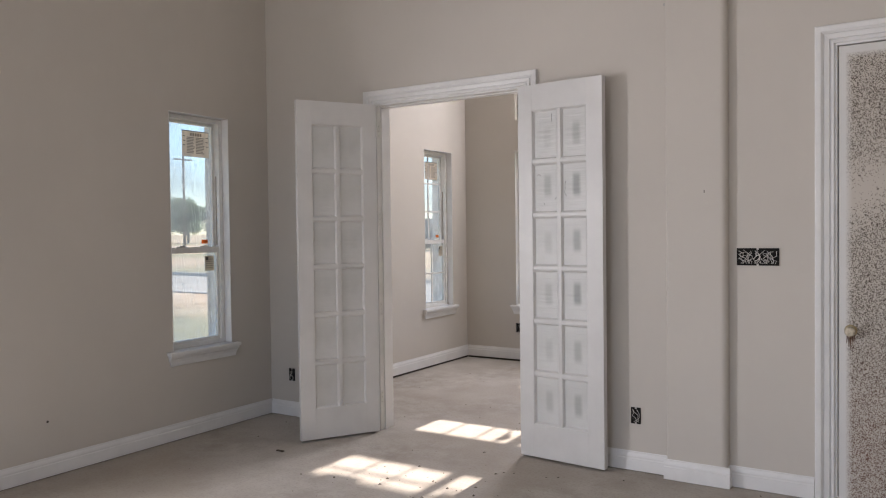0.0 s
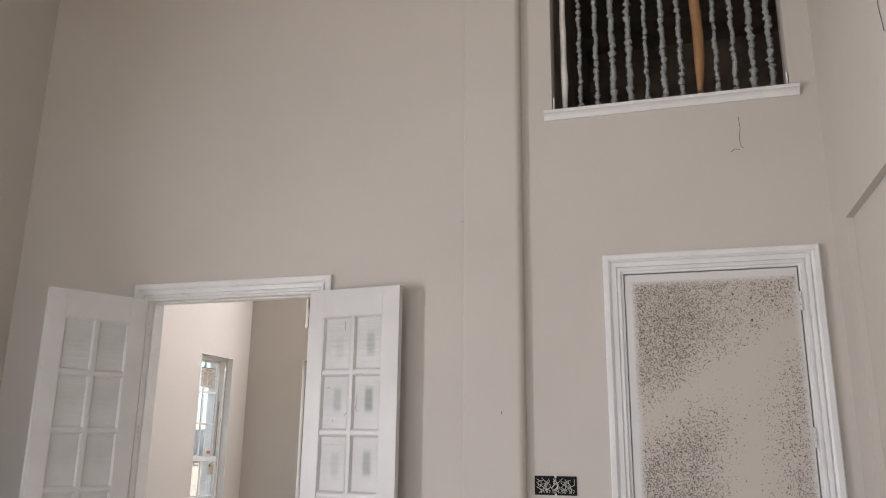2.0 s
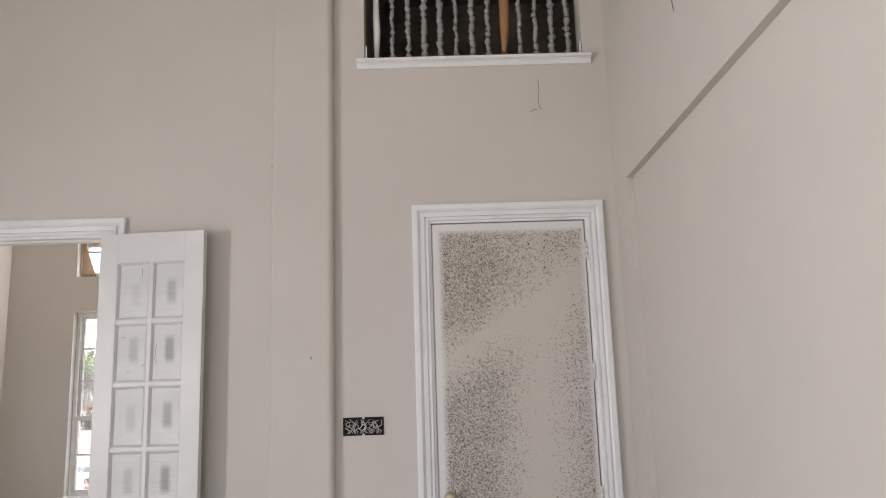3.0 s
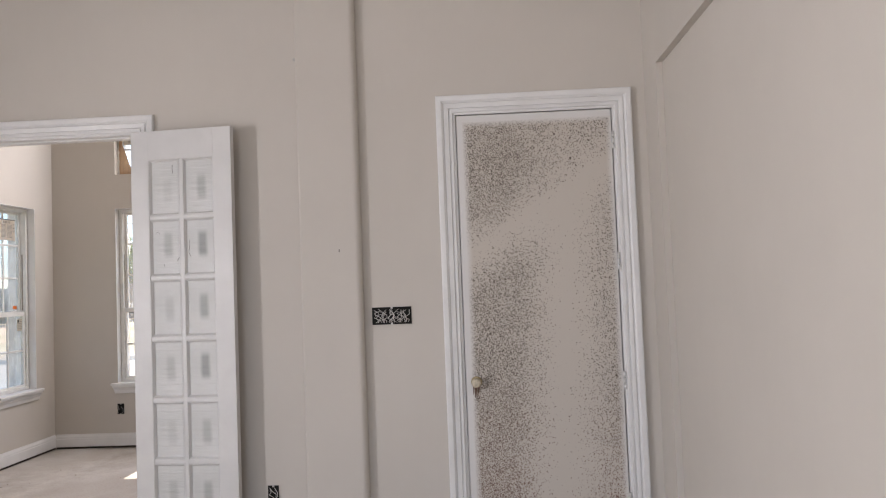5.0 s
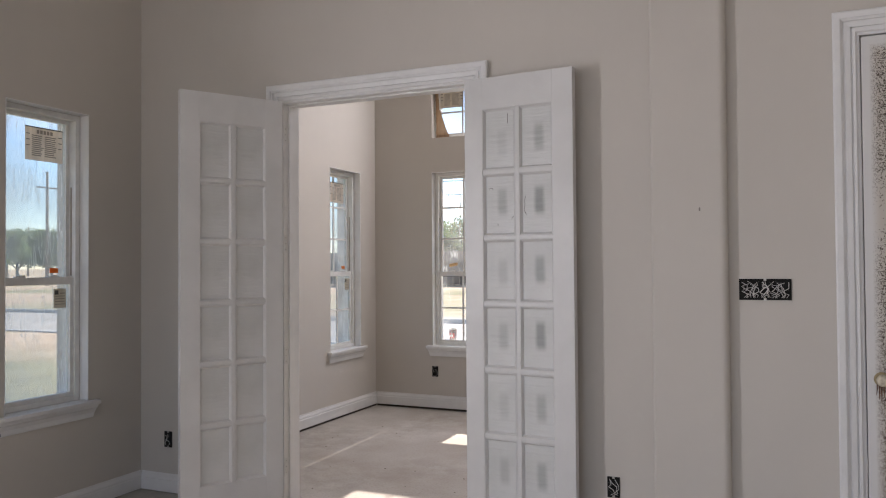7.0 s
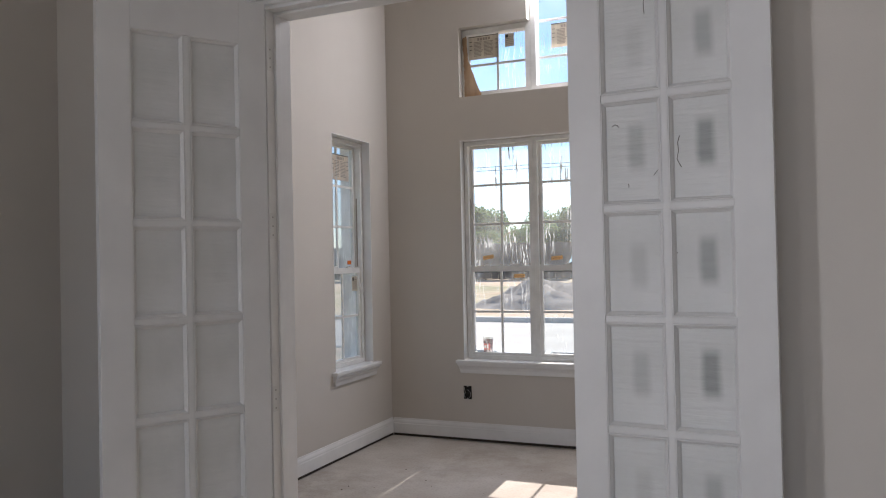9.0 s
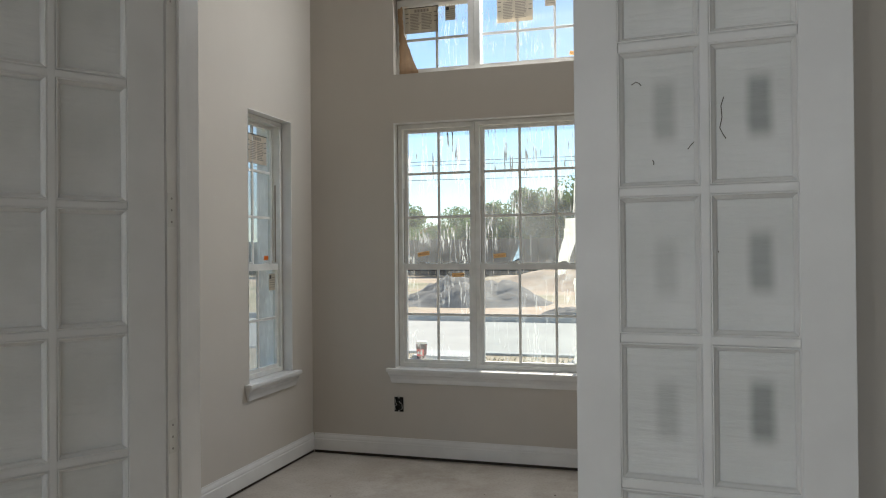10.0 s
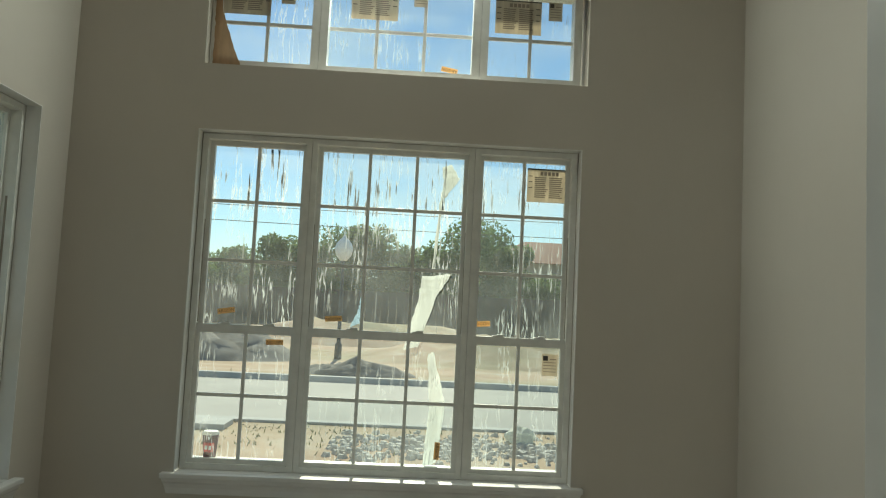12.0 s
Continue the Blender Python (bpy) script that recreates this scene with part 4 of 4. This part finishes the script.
part("ledge", sweep([(B0 - 0.045, DOORS - 0.0005, B_SILL - 0.048), (B1 + 0.045, DOORS - 0.0005, B_SILL - 0.048)],
                    [(0, 0), (0, 0.012), (0.02, 0.02), (0.03, 0.03), (0.034, 0.045), (0.052, 0.045), (0.055, 0.04), (0.055, 0)], (0, -1, 0)), TRIM, rail, "white moulded ledge")
part("ledge_board", box((B0 + 0.001, DOORS, B_SILL + 0.0005), (B1 - 0.001, DOORS_FAR + 0.03, B_SILL + 0.008)), TRIM, rail)
part("handrail", box((B0 + 0.001, DOORS + 0.045, 4.44), (B1 - 0.001, DOORS + 0.105, 4.50), 0.012), PRIMED, rail)
rng = random.Random(11)
for k in range(13):
    x = B0 + 0.07 + (B1 - B0 - 0.14) * k / 12
    y = DOORS + 0.075
    z0, z1 = B_SILL + 0.008, 4.44
    if k == 0:
        b = part("baluster", tube([(x + rng.uniform(-0.004, 0.004), y, z0 + (z1 - z0) * j / 9) for j in range(10)], [0.012, 0.017, 0.022, 0.02, 0.018, 0.02, 0.019, 0.017, 0.018, 0.015], 10), PRIMED, rail, "white wrapped baluster")
        continue
    b = part("baluster", box((x - 0.007, y - 0.007, z0), (x + 0.007, y + 0.007, z1), 0.001), IRON, rail)
    part("shoe", tube([(x, y, z0), (x, y, z0 + 0.035), (x, y, z0 + 0.06)], [0.013, 0.012, 0.019], 10), PLASTIC, b)
    bm = bmesh.new()
    n = 110
    fat = rng.uniform(0.013, 0.02)
    pts, rad = [], []
    for j in range(n):
        z = z0 + 0.05 + (z1 - z0 - 0.06) * j / (n - 1)
        knot = 0.5 + 0.5 * math.sin(j * 1.1 + k * 1.7) * math.sin(j * 0.11 + k * 2.3)
        pts.append((x + rng.uniform(-0.003, 0.003) + 0.003 * math.sin(j * 0.31 + 2 * k), y + rng.uniform(-0.003, 0.003), z))
        rad.append(fat * (0.62 + 0.5 * knot) * rng.uniform(0.62, 1.28))
    part("plastic_wrap", tube(pts, rad, 9), PLASTIC, b, "crumpled clear plastic wrap")
    if k == 8:
        cb = [(x + 0.012 * math.sin(j * 0.35) - 0.004, y - 0.022, z0 + 0.05 + 0.8 * j / 11) for j in range(12)]
        part("cardboard_wrap", tube(cb, [0.013, 0.02, 0.026, 0.029, 0.03, 0.031, 0.029, 0.031, 0.03, 0.028, 0.03, 0.028], 8), CARD, b, "brown cardboard wrap")
for x in (B0 + 0.008, B1 - 0.014):
    part("trim_stub", box((x, DOORS - 0.004, B_SILL + 0.008), (x + 0.008, DOORS + 0.02, B_SILL + 0.10), 0.002), TRIM, rail)

# ---- litter on the slab ----
rng = random.Random(21)
bm = bmesh.new()
spots = [(rng.gauss(-2.35, 0.35), rng.gauss(3.9, 0.3), 1.0) for _ in range(70)] + [(rng.uniform(-4.2, -0.2), rng.uniform(1.5, 7.7), 0.7) for _ in range(150)]
for x, y, k in spots:
    if not (LEFT + 0.05 < x < 0.8):
        continue
    r = k * rng.choice((0.003, 0.004, 0.006, 0.010))
    a = rng.uniform(0, 6.28)
    c, s = math.cos(a), math.sin(a)
    lo = [bm.verts.new((x + r * (c * u - s * v * 0.6), y + r * (s * u + c * v * 0.6), 0.0003)) for u, v in ((-1, -1), (1.2, -0.8), (0.9, 1), (-0.8, 1.1))]
    t = bm.verts.new((x, y, r * 0.7))
    for i in range(4):
        bm.faces.new((lo[i], lo[(i + 1) % 4], t))
tagged(part("floor_debris", bm, plain("dry_mud_crumbs", (0.10, 0.08, 0.06), 0.95, vary=0.5)), "dark crumbs of mud and plaster on slab", "debris", "", "stuff")
sliver = tagged(part("wood_sliver", box((-3.62, 3.98, 0.0005), (-3.56, 4.0, 0.008), 0.002), plain("dark_wood_sliver", (0.07, 0.05, 0.035), 0.9)), "dark sliver of wood on slab", "debris")

# ---- outside ----
GZ = -0.35
k = Mat("building_lot_soil", 0.95)
g1, g2 = k.noise(0.08, 5, space="Object"), k.noise(0.9, 6, space="Object")
soil = k.ramp(g2, [(0.3, (0.40, 0.26, 0.17)), (0.55, (0.49, 0.365, 0.255)), (0.75, (0.53, 0.46, 0.37))])
k.colour(k.mix(k.ramp(g1, [(0.45, 0.0), (0.6, 0.85)]), soil, k.ramp(g2, [(0.3, (0.13, 0.15, 0.06)), (0.7, (0.26, 0.26, 0.13))])))
k.bump(g2, 0.6, 0.05)
SOIL = k.m
ROAD = plain("pale_concrete_road", (0.36, 0.345, 0.32), 0.85, vary=0.12, scale=0.6, bump=0.2, bscale=20)
KERB = plain("kerb_concrete", (0.42, 0.42, 0.41), 0.85, vary=0.12, scale=3)
ROCK = plain("limestone_rubble", (0.60, 0.565, 0.51), 0.9, vary=0.3, scale=6)
WEED = plain("dry_weeds", (0.22, 0.24, 0.09), 0.9, vary=0.4, scale=3)
MOUND = plain("grey_fill_mound", (0.16, 0.15, 0.14), 0.95, vary=0.4, scale=1.5, bump=0.5, bscale=8)
FENCE = plain("weathered_brown_fence", (0.055, 0.042, 0.038), 0.9, vary=0.25, scale=2)
BARK = plain("bark", (0.10, 0.08, 0.06), 0.95, vary=0.3, scale=8)
LEAF = Mat("tree_leaves", 0.7)
LEAF.colour(LEAF.ramp(LEAF.noise(0.6, 5), [(0.3, (0.05, 0.095, 0.035)), (0.7, (0.13, 0.19, 0.07))]))
_tl, _v = LEAF.n.new("ShaderNodeBsdfTranslucent"), LEAF.n.new("ShaderNodeValue")
_tl.inputs["Color"].default_value, _v.outputs[0].default_value = (0.16, 0.24, 0.08, 1), 0.45
LEAF.over(_tl, _v.outputs[0])
LEAF = LEAF.m
ROOF = plain("red_roof_tiles", (0.42, 0.17, 0.11), 0.8, vary=0.2, scale=3)
STUCCO = plain("tan_stucco", (0.58, 0.47, 0.36), 0.9, vary=0.1, scale=2)
PANE_DARK = plain("dark_house_pane", (0.05, 0.06, 0.07), 0.15)
POLE = plain("dark_post_paint", (0.05, 0.05, 0.05), 0.5)
GLOBE = plain("white_lamp_globe", (0.80, 0.80, 0.78), 0.3)
TIMBER = plain("utility_pole_timber", (0.16, 0.12, 0.09), 0.9, vary=0.25)

bm = bmesh.new()
R = 900
hole = (LEFT - 0.26, BACK - 0.24, RIGHT + 0.24, FRONT_OUT - 0.02)
xs, ys = (-R, hole[0], hole[2], R), (-R, hole[1], hole[3], R)
for i in range(3):
    for j in range(3):
        if (i, j) != (1, 1):
            bm.faces.new([bm.verts.new(v) for v in ((xs[i], ys[j], GZ), (xs[i + 1], ys[j], GZ), (xs[i + 1], ys[j + 1], GZ), (xs[i], ys[j + 1], GZ))])
bmesh.ops.remove_doubles(bm, verts=bm.verts, dist=1e-4)
solid("ground", bm, SOIL, "bare sandy building lot with patches of weeds", "ground")
bm = bmesh.new()
add_box(bm, (hole[0], hole[1], GZ - 0.2), (hole[2], hole[3], -0.251))
solid("foundation", bm, KERB, "concrete foundation under the slab", "foundation")
solid("road", box((-200, 16.4, GZ + 0.004), (200, 22.6, GZ + 0.02)), ROAD, "pale concrete street", "road")
solid("kerb_near", box((-200, 16.15, GZ), (200, 16.39, GZ + 0.04), 0.01), KERB, "grey concrete kerb", "kerb")
solid("kerb_far", box((-200, 22.61, GZ), (200, 22.85, GZ + 0.15), 0.02), KERB, "grey concrete kerb", "kerb")

rng = random.Random(3)


def lump(bm, x, y, z, r, flat=0.7):
    """An angular stone."""
    a = rng.uniform(0, 6.28)
    vs = []
    for k in range(5):
        t = a + k * 1.2566
        vs.append(bm.verts.new((x + r * math.cos(t) * rng.uniform(0.7, 1.2), y + r * math.sin(t) * rng.uniform(0.7, 1.2), z - 0.01)))
    u = [bm.verts.new((v.co.x * 0.55 + x * 0.45, v.co.y * 0.55 + y * 0.45, z + r * flat * rng.uniform(0.6, 1.1))) for v in vs]
    for k in range(5):
        bm.faces.new((vs[k], vs[(k + 1) % 5], u[(k + 1) % 5], u[k]))
    bm.faces.new(u)


bm = bmesh.new()
for _ in range(1500):
    x = rng.uniform(-3.6, 3.0)
    lump(bm, x, rng.gauss(14.6, 0.5), GZ, rng.choice((0.03, 0.04, 0.05, 0.08)))
tagged(part("rubble", bm, ROCK), "scattered pale limestone rubble on bare soil", "rubble", "", "stuff")
bm = bmesh.new()
for _ in range(2600):
    x = rng.uniform(-14, 6)
    y = rng.choice((rng.gauss(15.6, 0.3), rng.gauss(14.8, 0.5), rng.gauss(23.6, 0.4)))
    if x > -2.2 and y < 20 and rng.random() < 0.75:
        continue
    h, a = rng.uniform(0.02, 0.08), rng.uniform(0, 3.14)
    c, s = 0.012 * math.cos(a), 0.012 * math.sin(a)
    lean = rng.uniform(-0.05, 0.05)
    bm.faces.new([bm.verts.new(v) for v in ((x - c, y - s, GZ), (x + c, y + s, GZ), (x + lean, y + lean, GZ + h))])
tagged(part("weeds", bm, WEED), "sparse dry green weeds along the kerb", "weeds", "", "stuff")


def mound(x, y, w, d, h, label, seed, mat=None):
    r2 = random.Random(seed)
    bm = bmesh.new()
    n = 22
    g = [[None] * (n + 1) for _ in range(n + 1)]
    for i in range(n + 1):
        for j in range(n + 1):
            u, v = 2 * i / n - 1, 2 * j / n - 1
            q = max(0.0, 1 - math.hypot(u, v) ** 1.6)
            z = h * q * (0.8 + 0.4 * noise.noise((u * 2.2 + seed, v * 2.2, 0.3)) + 0.4 * noise.noise((u * 7 + seed, v * 7, 0.7))) + (0.06 * r2.random() if q else 0)
            g[i][j] = bm.verts.new((x + u * w, y + v * d, GZ - 0.02 + z))
    for i in range(n):
        for j in range(n):
            bm.faces.new((g[i][j], g[i + 1][j], g[i + 1][j + 1], g[i][j + 1])).smooth = True
    tagged(part("dirt_mound", bm, mat or MOUND), label, "mound", "mounds of fill")


mound(-9.0, 30, 3.0, 2.4, 1.15, "dark grey mound of fill across the street", 1)
mound(-4.0, 25.2, 1.7, 0.7, 0.42, "low dark ridge of fill", 2)
mound(1.8, 34, 7.0, 5.0, 1.0, "sandy rubble mound across the street", 3, SOIL)
mound(-5.0, 44, 9.0, 5.0, 1.3, "low sandy mound beyond the street", 4, SOIL)
tagged(part("plastic_bag", bmesh.ops.create_icosphere(_b := bmesh.new(), subdivisions=3, radius=0.2) and ([setattr(v, "co", Vector((-0.95 + v.co.x * 1.1, 15.2 + v.co.y, GZ + 0.10 + v.co.z * 0.6)) + 0.05 * noise.noise_vector(v.co * 9)) for v in _b.verts] and _b), SHEET), "crumpled white plastic bag on the rubble", "bag")
tagged(part("concrete_slab", box((-6.2, 15.3, GZ), (-5.2, 15.9, GZ + 0.08), 0.01), KERB), "flat broken concrete piece by the kerb", "slab")

# street lamp
lamp = thing("street_lamp", "dark post with a white acorn globe", "street lamp", pose(-5.0, 31.0, GZ))
part("post", tube([(0, 0, 0), (0, 0, 0.5), (0, 0, 0.55), (0, 0, 3.4)], [0.13, 0.12, 0.07, 0.055], 12), POLE, lamp)
part("globe", tube([(0, 0, 3.4 + z) for z in (0, 0.06, 0.2, 0.4, 0.62, 0.75, 0.8, 0.95)], [0.10, 0.16, 0.27, 0.32, 0.26, 0.16, 0.09, 0.02], 20), GLOBE, lamp, "white acorn globe")

# far fence, one board after another
fence = thing("fence", "long weathered brown board fence before trees", "fence")
fm = mesh_of("board", box((-0.29, -0.012, 0), (0.294, 0.012, 2.9), 0.003), FENCE)
for i in range(150):
    b = new("board", fm)
    b.parent, b.matrix_basis = fence, pose(-50 + 0.6 * i, 62 + 0.01 * (i % 3), GZ + 0.1 + 0.03 * math.sin(i * 1.3))
for i in range(31):
    part("post", box((-50.3 + 3.0 * i, 62.06, GZ), (-50.2 + 3.0 * i, 62.16, GZ + 2.9)), FENCE, fence)


# trees
def tree_mesh(seed, height, spread):
    r3 = random.Random(seed)
    tr = bmesh.new()
    add_tube(tr, [(0, 0, 0), (0.05, 0.02, height * 0.2), (-0.05, 0.05, height * 0.45), (0, 0, height * 0.75)], [0.24, 0.19, 0.14, 0.05], 8)
    hubs = []
    for k in range(11):
        a, z = r3.uniform(0, 6.28), height * r3.uniform(0.30, 0.85)
        q = spread * r3.uniform(0.4, 0.8) * math.sin(min(1.0, (1.06 - z / height) * 2.2) * 1.57)
        tip = Vector((q * math.cos(a), q * math.sin(a), z + height * 0.1))
        add_tube(tr, [(0, 0, z - height * 0.15), tuple(tip * 0.5 + Vector((0, 0, z * 0.45))), tuple(tip)], [0.09, 0.06, 0.025], 6)
        hubs.append((tip, spread * r3.uniform(0.28, 0.48)))
    hubs.append((Vector((0, 0, height * 0.9)), spread * 0.4))
    hubs.append((Vector((0, 0, height * 0.6)), spread * 0.6))
    verts, faces = [], []
    for c, r in hubs:
        for _ in range(520):
            d = Vector((r3.gauss(0, 1), r3.gauss(0, 1), r3.gauss(0, 0.8))).normalized() * r * r3.random() ** 0.33
            p = c + d
            s = r3.uniform(0.10, 0.24)
            u = Vector((r3.gauss(0, 1), r3.gauss(0, 1), r3.gauss(0, 1))).normalized()
            v = u.cross(Vector((r3.gauss(0, 1), r3.gauss(0, 1), r3.gauss(0, 1)))).normalized()
            b = len(verts)
            verts += [p - u * s, p + v * s * 0.5, p + u * s, p - v * s * 0.5]
            faces.append((b, b + 1, b + 2, b + 3))
    me = bpy.data.meshes.new("crown")
    me.from_pydata([tuple(v) for v in verts], [], faces)
    me.materials.append(LEAF)
    return mesh_of("trunk", tr, BARK), me


KINDS = [tree_mesh(s, h, w) for s, h, w in ((1, 7.5, 3.6), (2, 6.6, 3.4), (3, 8.4, 4.2))]
rng = random.Random(8)


def tree(x, y, kind, scale):
    e = thing("tree", "broad leafy green tree beyond the fence", "tree", pose(x, y, GZ, 0, 0, rng.uniform(0, 360)), "trees beyond the fence")
    for nm, me in zip(("trunk", "crown"), KINDS[kind]):
        o = new(nm, me)
        o.parent, o.scale = e, (scale, scale, scale)


for i, x in enumerate((-34, -27, -21, -16.5, -12.5, -8.6, -5.2, -1.6, 1.8, 5.2, 13, 19, 26, 34)):
    tree(x, 68 + rng.uniform(-2, 4), i % 3, {2: 0.72, 3: 0.8, 4: 0.95}.get(i, 1.0) * rng.uniform(0.92, 1.1) * (0.85 if x > 6 else 1.0))
for i in range(26):
    tree(-36 + 3.0 * i + rng.uniform(-0.8, 0.8), 65 + rng.uniform(-1, 1), i % 3, rng.uniform(0.5, 0.68))
for i in range(8):
    tree(-130 - 6 * (i % 2), 40 - 14 * i + 60, i % 3, rng.uniform(0.9, 1.2))
for i in range(22):
    tree(-118 + rng.uniform(-5, 5), 55 + 4.6 * i, i % 3, rng.uniform(0.8, 1.15))

# house with a red roof among the trees
house = thing("house", "tan two-storey house with a red tiled hip roof", "house", pose(11.5, 88, GZ))
part("wall", box((-6, -4, 0), (9, 6, 7.2)), STUCCO, house)
bm = bmesh.new()
lo = [bm.verts.new(v) for v in ((-6.7, -4.7, 7.2), (9.7, -4.7, 7.2), (9.7, 6.7, 7.2), (-6.7, 6.7, 7.2))]
hi = [bm.verts.new(v) for v in ((-1.5, 1, 9.9), (4.5, 1, 9.9))]
bm.faces.new((lo[0], lo[1], hi[1], hi[0])), bm.faces.new((lo[1], lo[2], hi[1])), bm.faces.new((lo[2], lo[3], hi[0], hi[1])), bm.faces.new((lo[3], lo[0], hi[0])), bm.faces.new(lo)
part("roof", bm, ROOF, house, "red tiled hip roof")
for x in (-4.2, -0.8, 2.6, 6.0):
    for z in (1.0, 4.4):
        w = part("window", ring(x, x + 1.4, z, z + 1.7, -4.06, -3.98, 0.1), TRIM, house)
        part("pane", box((x + 0.1, -4.02, z + 0.1), (x + 1.3, -4.001, z + 1.6)), PANE_DARK, w)
low_house = thing("house", "low house with a reddish roof behind the fence", "house", pose(-27, 90, GZ))
part("wall", box((-6, -4, 0), (6, 4, 3.0)), STUCCO, low_house)
bm = bmesh.new()
lo = [bm.verts.new(v) for v in ((-6.6, -4.6, 3.0), (6.6, -4.6, 3.0), (6.6, 4.6, 3.0), (-6.6, 4.6, 3.0))]
hi = [bm.verts.new(v) for v in ((-2.5, 0, 5.2), (2.5, 0, 5.2))]
bm.faces.new((lo[0], lo[1], hi[1], hi[0])), bm.faces.new((lo[1], lo[2], hi[1])), bm.faces.new((lo[2], lo[3], hi[0], hi[1])), bm.faces.new((lo[3], lo[0], hi[0])), bm.faces.new(lo)
part("roof", bm, ROOF, low_house)

# utility poles and lines
for x, y in ((-60, 56), (60, 56)):
    e = thing("utility_pole", "tall timber utility pole with a crossarm", "utility pole", pose(x, y, GZ))
    part("pole", tube([(0, 0, 0), (0, 0, 11)], [0.17, 0.11], 10), TIMBER, e)
    part("crossarm", box((-0.06, -1.2, 9.6), (0.06, 1.2, 9.75), 0.01), TIMBER, e)
pole = thing("utility_pole", "tall timber utility pole seen past the side yard", "utility pole", pose(-68, 55.8, GZ))
part("pole", tube([(0, 0, 0), (0, 0, 11.5)], [0.17, 0.11], 10), TIMBER, pole)
part("crossarm", box((-0.06, -1.2, 9.8), (0.06, 1.2, 9.95), 0.01), TIMBER, pole)
pole = thing("utility_pole", "distant timber utility pole above the tree line", "utility pole", pose(-154, 121, GZ))
part("pole", tube([(0, 0, 0), (0, 0, 11)], [0.22, 0.16], 8), TIMBER, pole)
part("crossarm", box((-1.2, -0.08, 9.8), (1.2, 0.08, 10.0), 0.01), TIMBER, pole)
for dz, dy in ((9.4, -1.1), (9.4, 1.1), (8.2, 0.0)):
    pts = [(-60 + 10 * i, 56 + dy, GZ + dz - 1.1 * (1 - ((i - 6) / 6) ** 2)) for i in range(13)]
    tagged(part("power_line", tube(pts, 0.025, 5), WIRE_DARK), "thin dark power line across the sky", "power line", "power lines")
